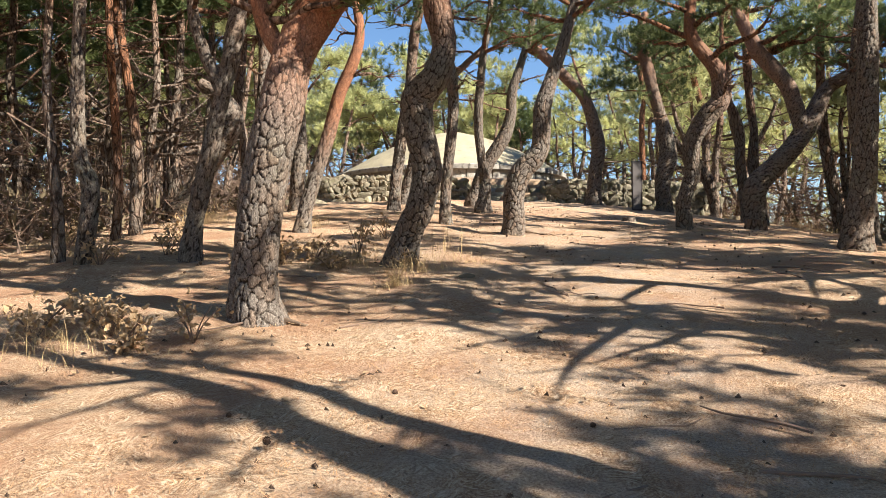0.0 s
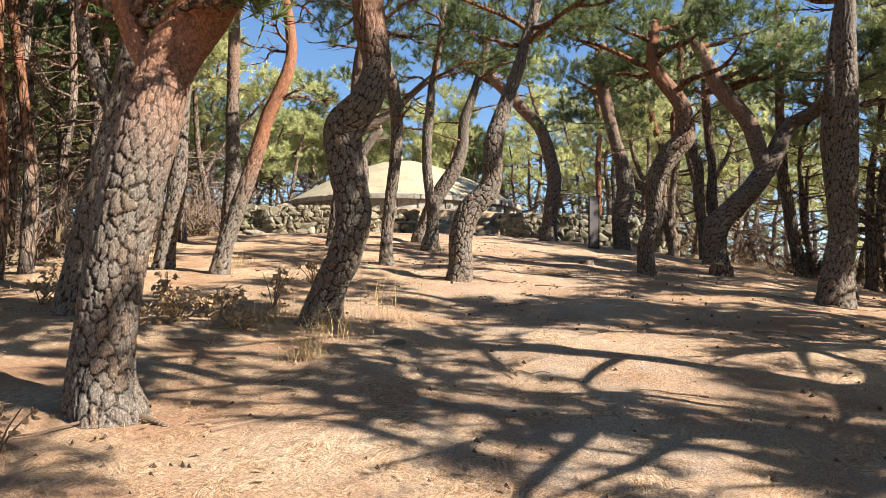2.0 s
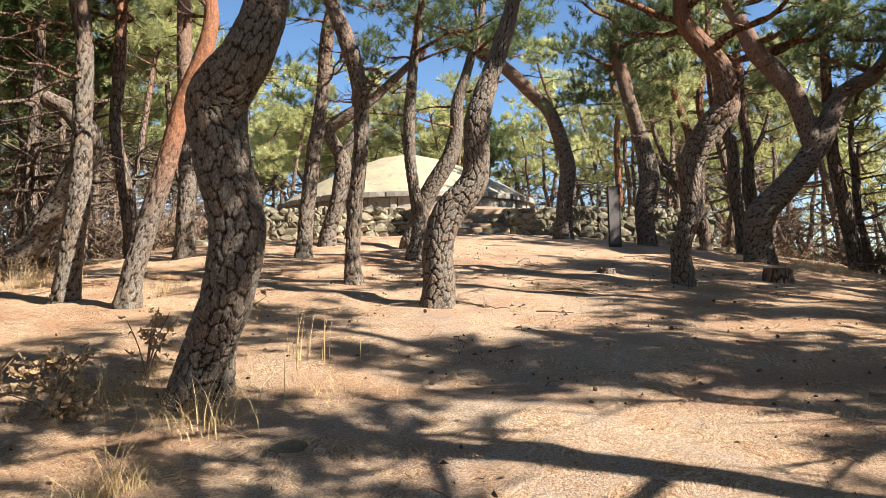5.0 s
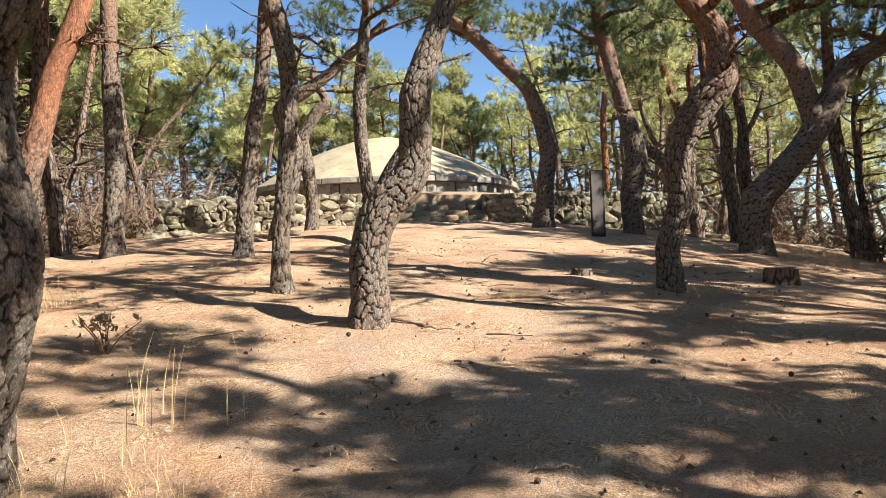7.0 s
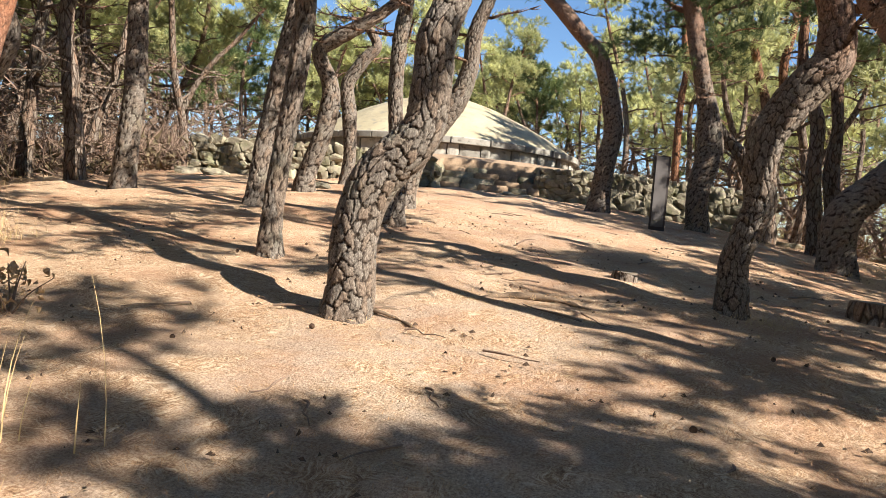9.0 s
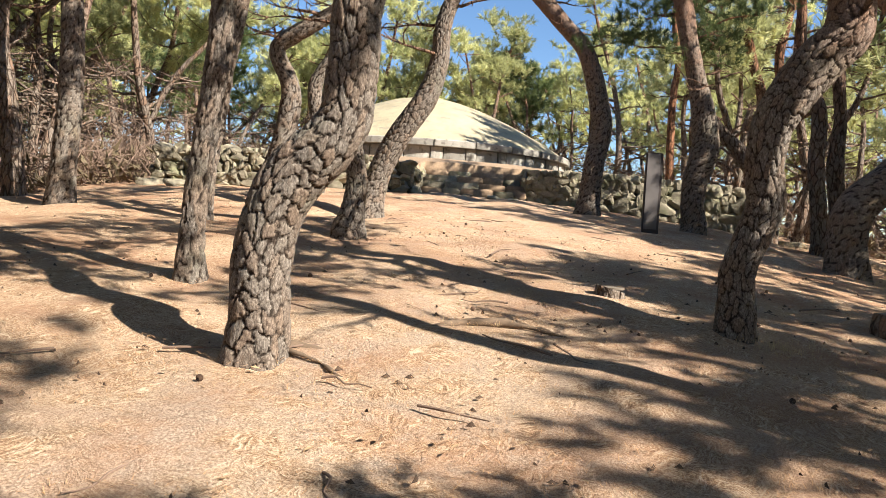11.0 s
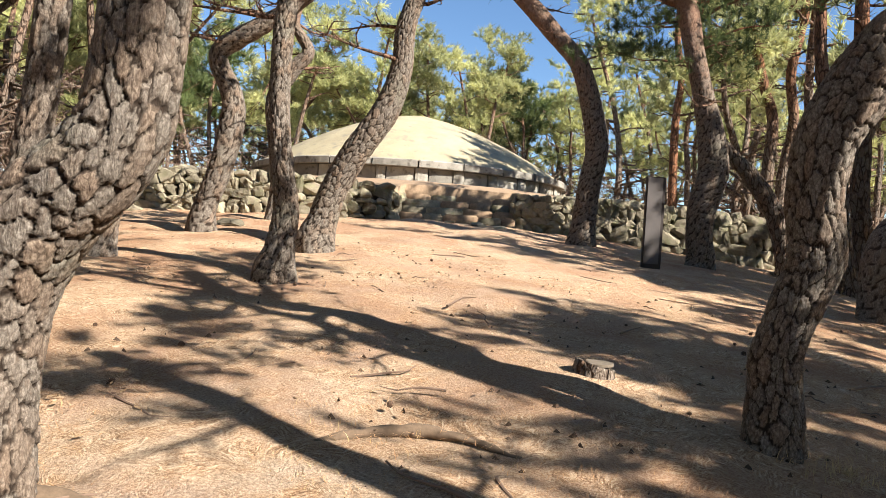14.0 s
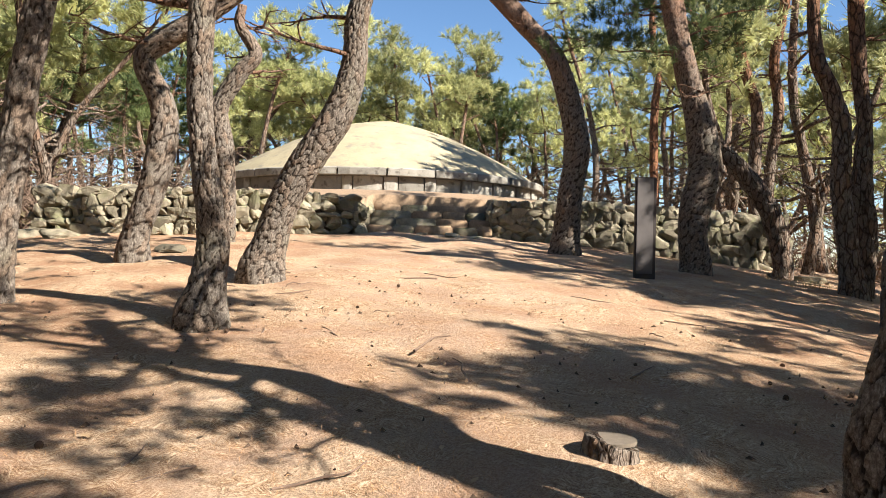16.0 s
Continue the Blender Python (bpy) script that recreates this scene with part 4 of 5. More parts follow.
pine("leaning slim pine on the seaward slope",
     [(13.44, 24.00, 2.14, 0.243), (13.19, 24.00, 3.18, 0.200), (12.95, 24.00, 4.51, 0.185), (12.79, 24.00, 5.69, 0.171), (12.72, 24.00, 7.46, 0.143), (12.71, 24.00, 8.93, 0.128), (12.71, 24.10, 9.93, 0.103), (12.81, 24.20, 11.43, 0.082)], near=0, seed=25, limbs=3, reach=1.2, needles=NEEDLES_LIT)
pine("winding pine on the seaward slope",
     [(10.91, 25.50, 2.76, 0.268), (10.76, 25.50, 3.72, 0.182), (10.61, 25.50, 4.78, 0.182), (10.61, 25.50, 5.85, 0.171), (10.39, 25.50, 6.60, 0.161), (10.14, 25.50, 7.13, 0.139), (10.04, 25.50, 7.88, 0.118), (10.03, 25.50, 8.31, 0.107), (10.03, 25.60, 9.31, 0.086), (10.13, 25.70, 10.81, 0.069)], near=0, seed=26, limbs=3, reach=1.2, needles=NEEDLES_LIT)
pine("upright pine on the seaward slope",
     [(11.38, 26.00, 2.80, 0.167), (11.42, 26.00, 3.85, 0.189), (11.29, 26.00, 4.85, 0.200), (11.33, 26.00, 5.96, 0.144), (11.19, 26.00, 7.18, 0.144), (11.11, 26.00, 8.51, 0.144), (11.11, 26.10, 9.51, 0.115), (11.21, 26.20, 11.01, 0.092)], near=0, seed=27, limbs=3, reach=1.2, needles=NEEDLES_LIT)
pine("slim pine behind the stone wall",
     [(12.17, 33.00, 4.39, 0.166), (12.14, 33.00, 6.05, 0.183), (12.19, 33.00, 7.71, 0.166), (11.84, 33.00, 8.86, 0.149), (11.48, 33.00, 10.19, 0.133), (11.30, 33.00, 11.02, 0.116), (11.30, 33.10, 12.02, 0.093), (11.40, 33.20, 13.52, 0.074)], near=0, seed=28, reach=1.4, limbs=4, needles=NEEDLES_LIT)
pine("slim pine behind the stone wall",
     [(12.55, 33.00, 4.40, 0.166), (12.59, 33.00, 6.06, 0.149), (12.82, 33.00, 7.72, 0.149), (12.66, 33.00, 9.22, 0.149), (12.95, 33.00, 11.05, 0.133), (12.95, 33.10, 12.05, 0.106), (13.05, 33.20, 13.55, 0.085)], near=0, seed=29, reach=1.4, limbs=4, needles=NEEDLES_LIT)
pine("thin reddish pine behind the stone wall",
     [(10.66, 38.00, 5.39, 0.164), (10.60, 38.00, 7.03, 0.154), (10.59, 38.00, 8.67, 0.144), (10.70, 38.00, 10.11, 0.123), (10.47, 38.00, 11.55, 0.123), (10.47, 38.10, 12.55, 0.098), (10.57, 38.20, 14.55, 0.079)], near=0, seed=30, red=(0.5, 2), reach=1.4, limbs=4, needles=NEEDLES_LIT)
pine("leaning pine with a broken-off top",
     [(-6.86, 18.60, 2.71, 0.250), (-6.47, 18.60, 3.21, 0.225), (-5.97, 18.60, 4.02, 0.237), (-5.43, 18.60, 5.03, 0.250), (-5.74, 18.60, 5.68, 0.187), (-6.29, 18.60, 6.03, 0.150)], near=1, seed=31, limbs=0)

# ---- the wood around ----
def wood_pine(seed, height, lean, needles, dense=1.0):
    """A pine of the wood behind, with a bent trunk, bare dead branches below and an open crown."""
    rng = random.Random(seed)
    root = empty("pine_tree", (0, 0, 0), "slender bent pine of the wood behind", "tree", "pines of the wood")
    line, x, y, dx, dy = [(0, 0, -0.4, 0.17)], 0.0, 0.0, rng.uniform(-1, 1) * lean, rng.uniform(-1, 1) * lean
    n = 7
    for k in range(1, n + 1):
        dx, dy = dx + rng.uniform(-1, 1) * lean, dy + rng.uniform(-1, 1) * lean
        x, y = x + dx * 0.6, y + dy * 0.6
        line.append((x, y, height * 0.86 * k / n, 0.155 - 0.11 * k / n))
    tube_object("trunk", line, root, BARK, 10, 0.3, lump=0.15, flare=0.3, seed=seed, base_z=0, red_from=4.0, red_to=9.0)
    pads = []
    verts, faces, up = [], [], []
    for k in range(24):
        h = rng.uniform(0.2, 1.0)
        i = h * n
        a, b = line[int(min(i, n - 0.01))], line[min(n, int(i) + 1)]
        t = min(i, n - 0.01) % 1
        p = [a[j] + (b[j] - a[j]) * t for j in range(4)]
        ang, ln = 2.4 * k + rng.uniform(-0.6, 0.6), rng.uniform(0.9, 2.2) * (1.25 - 0.55 * h)
        q1 = (p[0] + math.cos(ang) * ln * 0.5, p[1] + math.sin(ang) * ln * 0.5, p[2] + ln * rng.uniform(-0.1, 0.3), p[3] * 0.3)
        q2 = (p[0] + math.cos(ang + 0.4) * ln, p[1] + math.sin(ang + 0.4) * ln, p[2] + ln * rng.uniform(0.0, 0.5), 0.008)
        v, f, u = tube([(p[0], p[1], p[2], p[3] * 0.45), q1, q2], 5, 0.35, base_z=0, red_from=3, red_to=9)
        o = len(verts)
        verts += v
        up += u
        faces += [tuple(o + i for i in g) for g in f]
        if h > 0.56:
            pads.append((*q2[:3], rng.uniform(0.5, 0.95)))
            pads.append((q1[0], q1[1], q1[2] + 0.25, rng.uniform(0.35, 0.7)))
        else:
            # bare twigs
            for _ in range(6):
                s = rng.uniform(0.3, 1)
                c = [q1[j] + (q2[j] - q1[j]) * s for j in range(3)]
                e = (c[0] + rng.uniform(-0.6, 0.6), c[1] + rng.uniform(-0.6, 0.6), c[2] + rng.uniform(-0.25, 0.5), 0.004)
                v, f, u = tube([(*c, 0.012), e], 3, 0.6, base_z=0)
                o = len(verts)
                verts += v
                up += u
                faces += [tuple(o + i for i in g) for g in f]
    pads.append((*line[-1][:3], 0.9))
    ob = mesh_object("branchwork", verts, faces, BARK, root)
    ob["kind"] = "stuff"
    ob.data.attributes.new("upper", "FLOAT", "POINT").data.foreach_set("value", up)
    crown_object(pads, root, needles, np.random.default_rng(seed), per_area=(145 if dense > 0.8 else 100), size=0.33 if dense > 0.8 else 0.27, width=0.06 if dense > 0.8 else 0.07, blades=5)
    return root


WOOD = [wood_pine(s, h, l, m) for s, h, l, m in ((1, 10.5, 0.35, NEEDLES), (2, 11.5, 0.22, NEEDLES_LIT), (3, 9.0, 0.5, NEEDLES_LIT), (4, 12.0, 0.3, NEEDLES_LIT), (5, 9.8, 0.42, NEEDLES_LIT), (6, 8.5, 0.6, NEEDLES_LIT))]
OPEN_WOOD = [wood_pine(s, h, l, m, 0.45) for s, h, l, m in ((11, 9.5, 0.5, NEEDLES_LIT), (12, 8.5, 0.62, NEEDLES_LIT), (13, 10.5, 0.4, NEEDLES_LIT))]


def spread_wood():
    rng = random.Random(21)
    spots = []

    def free(x, y, gap):
        if math.hypot(x - TOMB[0], y - TOMB[1]) < 10.5:
            return False
        if -6.8 < x < 12.5 and -3 < y < 31:
            return False
        if -7 < x < 13 and 26 < y < 46:
            return False
        return all((x - a) ** 2 + (y - b) ** 2 > gap * gap for a, b in spots)

    for zone, count, gap in (((-24, 6, -6.8, 34), 80, 1.5), ((-34, 20, -7, 66), 66, 1.9), ((-22, 50, 30, 68), 66, 1.9), ((13.5, 24, 40, 60), 34, 2.4), ((-14, -16, 1, -5), 5, 4.0)):
        done = tries = 0
        while done < count and tries < 4000:
            tries += 1
            x, y = rng.uniform(zone[0], zone[2]), rng.uniform(zone[1], zone[3])
            if free(x, y, gap):
                spots.append((x, y))
                done += 1
    for i, (x, y) in enumerate(spots):
        k = rng.uniform(0.8, 1.15) * (1.14 if y > 46 else 1.05)
        src = WOOD[rng.randrange(len(WOOD))] if i >= len(WOOD) else WOOD[i]
        # dark needles put the shade of the left wood into the crowns' colour
        if i >= len(WOOD) and x < -6.5 and y < 30 and rng.random() < 0.65:
            src = WOOD[0]
        if x > 8 and i >= len(WOOD):
            src = OPEN_WOOD[rng.randrange(3)]
            k *= 1.15
        m = pose(x, y, gz(x, y), 0, 0, rng.uniform(0, 360))
        ob = src if i < len(WOOD) else copy_thing(src, m)
        if i < len(WOOD):
            ob.matrix_basis = m
        ob.scale = (k, k, k)


spread_wood()


def shade_pines():
    """Open-crowned pines beside and behind the start of the way, whose shadows fall across it."""
    rng = random.Random(33)
    spots = []
    tries = 0
    while len(spots) < 76 and tries < 8000:
        tries += 1
        y = rng.uniform(-7, 22)
        x = max(6.0, 2.6 + 0.68 * y) + rng.uniform(0, 1) ** 1.3 * 17
        if (4 < x < 7.8 and -4.0 < y < 2.2) or (6 < x < 13 and 3.2 < y < 8.6 and rng.random() < 0.45) or (x < 12.8 and 8.4 < y < 12.8):
            continue
        if all((x - a) ** 2 + (y - b) ** 2 > 2.3 for a, b in spots):
            spots.append((x, y))
    while len(spots) < 88 and tries < 14000:
        tries += 1
        y = rng.uniform(7, 21)
        x = 1.8 + 0.635 * y + rng.uniform(0, 5)
        if (x > 12.8 or not 8.4 < y < 12.8) and all((x - a) ** 2 + (y - b) ** 2 > 1.7 for a, b in spots):
            spots.append((x, y))
    spots = [p for i, p in enumerate(spots) if i % 3 == 0 or not (7.8 < p[0] < 15 and 3.4 < p[1] < 8.2)]
    spots += [(9.5, -0.5), (11.0, -2.2), (8.7, -2.6), (12.4, 0.6), (10.3, 1.6)]
    spots += [(13.2, 20.4), (14.6, 22.3), (15.9, 20.0), (14.2, 24.6), (16.4, 24.0), (15.4, 26.6), (17.8, 22.2), (13.0, 17.6), (14.9, 18.0)]
    for i, (x, y) in enumerate(spots):
        m, k = pose(x, y, gz(x, y), 0, 0, rng.uniform(0, 360)), rng.uniform(0.68, 1.05)
        ob = OPEN_WOOD[i] if i < 3 else copy_thing(OPEN_WOOD[rng.randrange(3)], m)
        ob.matrix_basis = m
        ob.scale = (k, k, k)


shade_pines()
for i, (sx, sy, sk, sa) in enumerate(((6.6, 5.6, 1.1, 120), (5.9, 4.9, 1.15, 20), (12.4, 11.0, 0.85, 60), (11.6, 9.9, 0.8, 160))):
    copy_thing(OPEN_WOOD[i % 3], pose(sx, sy, gz(sx, sy), 0, 0, sa)).scale = (sk, sk, sk)
for sx, sy, sk, sa in ((11.9, 33.2, 1.0, 20), (12.7, 31.0, 0.95, 140), (12.2, 36.0, 1.05, 230)):
    copy_thing(WOOD[2], pose(sx, sy, gz(sx, sy), 0, 0, sa)).scale = (sk, sk, sk)
for sx, sy, sr, bend, lab in ((3.7, 1.15, 0.17, 0.5, "stout pine beside the way"), (3.95, 1.6, 0.085, 0.35, "slim bent pine beside the way")):
    sg = gz(sx, sy)
    pine(lab + " with a high crown", [(sx, sy, sg, sr * 1.3), (sx + 0.05, sy, sg + 1.2, sr), (sx - 0.1, sy, sg + 3.0, sr * 0.9), (sx, sy + bend, sg + 4.5, sr * 0.8), (sx + 0.3, sy + bend, sg + 6.0, sr * 0.6), (sx + 0.2, sy + bend, sg + 7.6, sr * 0.4)], near=1, limbs=4, reach=1.1, seed=int(sx * 10))


# ---- undergrowth and the far edge of the wood ----
def blade_mesh(name, v, f, mat, label, category):
    ob = mesh_object(name, v.tolist(), f.tolist(), mat, smooth=False)
    return tagged(ob, label, category, kind="stuff")


def build_undergrowth():
    rng = np.random.default_rng(8)
    cs = []
    for x0, y0, x1, y1, n in ((-22, 8, -6.4, 36, 420), (-30, 30, -7, 60, 380), (-18, 50, 30, 66, 420), (12.5, 20, 36, 58, 230)):
        for _ in range(n):
            x, y, s = rng.uniform(x0, x1), rng.uniform(y0, y1), rng.uniform(0.4, 1.0)
            if math.hypot(x - TOMB[0], y - TOMB[1]) < 10:
                continue
            k = 26
            a, q = rng.uniform(0, 6.28, k), rng.uniform(0, 1, k)
            px, py = x + np.cos(a) * q * s, y + np.sin(a) * q * s
            cs.append(np.stack([px, py, ground_z(px, py) + rng.uniform(0, 1.0, k) * s * 1.1], 1))
    c = np.vstack(cs)
    ax = np.stack([rng.normal(0, 0.5, len(c)), rng.normal(0, 0.5, len(c)), rng.uniform(0.1, 1, len(c))], 1)
    # dead branches and twigs higher up, under the crowns
    up = []
    for x0, y0, x1, y1, n in ((-24, 8, -7, 36, 480), (-30, 30, -7.5, 60, 380), (-18, 50.5, 14, 64, 700), (14, 34, 34, 58, 180)):
        for _ in range(n):
            x, y, h = rng.uniform(x0, x1), rng.uniform(y0, y1), rng.uniform(0.4, 3.4)
            q = rng.normal(0, 0.5, (9, 3))
            up.append(q + (x, y, float(ground_z(x, y)) + h))
    up = np.vstack(up)
    v, f = tufts(up, rng.normal(0, 0.7, up.shape), rng, 0.9, 3, 0.014)
    blade_mesh("dead_twigs", v, f, TWIG, "mesh of dead brown twigs under the crowns", "twigs")
    half = len(c) * 2 // 3
    idx = rng.permutation(len(c))
    v, f = tufts(c[idx[:half]], ax[idx[:half]], rng, 0.75, 3, 0.022)
    blade_mesh("undergrowth_twigs", v, f, TWIG, "tangle of bare brown twigs under the pines", "undergrowth")
    v, f = tufts(c[idx[half:]], ax[idx[half:]], rng, 0.3, 3, 0.16)
    blade_mesh("undergrowth_leaves", v, f, SCRUB, "dry leaves and dull scrub under the pines", "undergrowth")


build_undergrowth()


def build_far_wood():
    """Pines too far off to tell apart close the view all round."""
    rng = np.random.default_rng(9)
    cs = []
    for _ in range(420):
        a = rng.uniform(-0.25 * math.pi, 1.25 * math.pi)
        d = rng.uniform(62, 100)
        if math.cos(a) > 0.2 and rng.uniform() < 0.6:
            continue
        x, y = 2 + d * math.cos(a), 15 + d * math.sin(a)
        h = rng.uniform(7, 11)
        k = 34
        px, py = x + rng.normal(0, 1.6, k), y + rng.normal(0, 1.6, k)
        cs.append(np.stack([px, py, ground_z(px, py) + h * rng.uniform(0.45 if math.cos(a) > 0.25 else 0.05, 1.0, k)], 1))
    c = np.vstack(cs)
    ax = np.stack([rng.normal(0, 0.6, len(c)), rng.normal(0, 0.6, len(c)), rng.uniform(0, 1, len(c))], 1)
    v, f = tufts(c, ax, rng, 0.9, 3, 0.2)
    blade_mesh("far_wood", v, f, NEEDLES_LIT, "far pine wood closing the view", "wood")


build_far_wood()


# ---- the sign ----
def build_sign():
    x, y = 6.52, 23.97
    z = gz(x, y)
    root = empty("information_sign", (x, y, z), "tall narrow dark steel sign slab standing in the needles", "sign")
    for nm, w, d, h, dy, dz, mat in (("slab", 0.36, 0.07, 1.78, 0, -0.1, SIGN_DARK), ("face_panel", 0.29, 0.012, 1.6, -0.041, 0.06, SIGN_FACE)):
        bm = bmesh.new()
        bmesh.ops.create_cube(bm, size=1.0)
        bmesh.ops.scale(bm, vec=(w, d, h), verts=bm.verts)
        bmesh.ops.bevel(bm, geom=bm.edges[:], offset=0.004, segments=2, affect="EDGES")
        bmesh.ops.rotate(bm, verts=bm.verts, matrix=Matrix.Rotation(radians(8), 3, "Z"))
        off = Matrix.Rotation(radians(8), 3, "Z") @ Vector((-0.02 if nm == "face_panel" else 0, dy, 0))
        bmesh.ops.translate(bm, verts=bm.verts, vec=(x + off.x, y + off.y, z + dz + h / 2))
        slab = part(nm, bm, mat, root if nm == "slab" else slab)


build_sign()


# ---- stump and stones ----
def build_stump(x, y, r, h, label):
    z = gz(x, y)
    root = empty("tree_stump", (x, y, z), label, "stump")
    tube_object("bark", [(x, y, z - 0.1, r * 1.15), (x, y, z + h * 0.5, r), (x + 0.01, y, z + h, r * 0.96)], root, BARK, 36, 0.03, relief=0.007, lump=0.06, flare=0.08, seed=9)
    bm = bmesh.new()
    bmesh.ops.create_circle(bm, cap_ends=True, segments=28, radius=r * 0.9)
    for v in bm.verts:
        v.co *= 1 + 0.12 * noise.noise(v.co * 6)
    ext = bmesh.ops.extrude_face_region(bm, geom=bm.faces[:])
    bmesh.ops.translate(bm, verts=[v for v in ext["geom"] if isinstance(v, bmesh.types.BMVert)], vec=(0, 0, 0.02))
    bmesh.ops.translate(bm, verts=bm.verts, vec=(x, y, z + h - 0.006))
    part("cut_face", bm, CUT_WOOD, root, "weathered grey cut face")


build_stump(6.76, 15.4, 0.22, 0.24, "low sawn pine stump with dark bark")
build_stump(4.12, 15.75, 0.15, 0.11, "small weathered stump sunk in needles")


# ---- roots, sticks, cones, grass and leaves on the ground ----
def build_root(label, pts, r):
    line = [(x, y, gz(x, y) + dz, r * k) for x, y, dz, k in pts]
    ob = tube_object("tree_root", line, None, ROOT, 12, 0.05, relief=0.008, lump=0.35, seed=len(pts), base_z=line[0][2])
    tagged(ob, label, "root")


build_root("dark gnarled root spreading from a pine foot", ((1.45, 13.25, 0.02, 1.2), (1.62, 13.15, 0.02, 1.0), (1.78, 13.08, -0.004, 0.8), (1.86, 12.96, 0.0, 0.7), (1.95, 12.9, -0.02, 0.5)), 0.019)
build_root("thick root half buried under needles", ((1.4, 13.35, 0.0, 1.3), (1.62, 13.36, -0.015, 1.0), (1.8, 13.3, -0.035, 0.7)), 0.04)
build_root("pale exposed root across the needles", ((2.4, 14.15, -0.03, 0.6), (2.65, 14.3, -0.005, 1.0), (2.95, 14.42, -0.01, 1.1), (3.25, 14.36, -0.012, 0.8), (3.5, 14.25, -0.04, 0.5)), 0.032)
build_root("small root at the foot of a pine", ((-1.5, 6.42, 0.02, 1.2), (-1.32, 6.34, 0.0, 0.8), (-1.18, 6.28, -0.02, 0.5)), 0.03)


def stick_mesh(seed, length, r):
    rr = random.Random(seed)
    line = [(0, 0, 0, r)]
    y = 0
    for k in range(1, 5):
        y += rr.uniform(-0.05, 0.05)
        line.append((length * k / 4, y * length * 2, rr.uniform(0, 0.02), r * (1 - 0.15 * k)))
    v, f, u = tube(line, 6, 0.06, lump=0.3, seed=seed)
    me = bpy.data.meshes.new("stick")
    me.from_pydata([tuple(q) for q in v], [], f)
    me.materials.append(TWIG)
    return me


def near_way(rng, spread=3.4):
    y = rng.uniform(1.5, 22)
    return 0.6 + 0.15 * y + rng.gauss(0, spread), y


def slope_turn(x, y, turn):
    n = Vector((gz(x - 0.2, y) - gz(x + 0.2, y), gz(x, y - 0.2) - gz(x, y + 0.2), 0.4)).normalized()
    return n.to_track_quat("Z", "Y").to_matrix().to_4x4() @ Matrix.Rotation(turn, 4, "Z")


def scatter_sticks():
    rng = random.Random(3)
    meshes = [stick_mesh(s, 0.16 + 0.09 * s, 0.006 + 0.0012 * s) for s in range(6)]
    spots = [(2.0, 3.75, 2.4, 5), (0.95, 3.8, 0.3, 4), (1.5, 3.27, -0.4, 5), (0.67, 8.97, 1.0, 3), (1.33, 7.4, 2.0, 4), (6.3, 16.4, -0.2, 5), (2.04, 9.6, 0.5, 2)]
    for _ in range(85):
        spots.append((*near_way(rng), rng.uniform(0, 6.28), rng.randrange(6)))
    for x, y, a, k in spots:
        ob = new("stick", meshes[k])
        ob.matrix_basis = Matrix.Translation((x, y, gz(x, y) + 0.008)) @ slope_turn(x, y, a)
        tagged(ob, "dry bent stick lying on the needles", "stick", "sticks on the ground")


scatter_sticks()


def cone_mesh():
    bm = bmesh.new()
    rows, seg = 7, 8
    for j in range(rows):
        q = j / (rows - 1)
        r = 0.022 * math.sin(math.pi * (0.12 + 0.8 * q)) ** 0.8
        for k in range(seg):
            a = 2 * math.pi * (k + 0.5 * (j % 2)) / seg
            c = Vector((math.cos(a) * r, math.sin(a) * r, 0.045 * (q - 0.5)))
            o = Vector((math.cos(a), math.sin(a), 0.4)) * 0.009
            s = Vector((-math.sin(a), math.cos(a), 0)) * 0.008
            vs = [bm.verts.new(c - s), bm.verts.new(c + s), bm.verts.new(c + o + s * 0.6), bm.verts.new(c + o - s * 0.6)]
            bm.faces.new(vs)
    for p in bm.verts:
        p.co = Vector((p.co.z, p.co.y, p.co.x))
    core = bmesh.ops.create_icosphere(bm, subdivisions=1, radius=0.02)
    for p in core["verts"]:
        p.co.x *= 1.2
    me = bpy.data.meshes.new("pine_cone")
    bm.to_mesh(me)
    bm.free()
    me.materials.append(CONE)
    return me


CONE = plain("pine_cone_brown", (0.085, 0.05, 0.032), 0.8, 0.3, 60.0)


def scatter_cones():
    rng = random.Random(6)
    me = cone_mesh()
    for _ in range(70):
        x, y = near_way(rng, 3.0)
        k = rng.uniform(0.5, 0.8)
        ob = new("pine_cone", me)
        ob.matrix_basis = Matrix.Translation((x, y, gz(x, y) + 0.015)) @ slope_turn(x, y, rng.uniform(0, 6.28)) @ Matrix.Diagonal((k, k, k, 1))
        tagged(ob, "fallen brown pine cone on the needles", "pine cone", "cones on the ground")


scatter_cones()


def scatter_pebbles():
    rng = random.Random(16)
    for x, y, r, lab in ((0.3, 8.55, 0.09, "small pale stone half sunk in needles"), (0.52, 6.69, 0.07, "small pale stone on the path"), (-1.1, 23.0, 0.2, "grey stone before the wall"), (3.3, 29.0, 0.18, "loose stone at the foot of the steps"), (2.6, 28.9, 0.14, "loose stone at the foot of the steps"),
                         (3.9, 28.7, 0.16, "loose stone at the foot of the steps"), (-5.6, 26.7, 0.32, "large stone at the end of the wall"), (-4.6, 26.4, 0.3, "flat stone before the wall"), (11.2, 27.6, 0.28, "stone at the end of the wall"), (10.6, 27.9, 0.2, "stone at the end of the wall")):
        ob = new("loose_stone", STONES[rng.randrange(14)])
        ob.matrix_basis = Matrix.Translation((x, y, gz(x, y) + r * 0.1)) @ Matrix.Rotation(rng.uniform(0, 6), 4, "Z") @ Matrix.Diagonal((r * 2.4, r * 2.2, r * 0.9, 1))
        tagged(ob, lab, "stone")


scatter_pebbles()


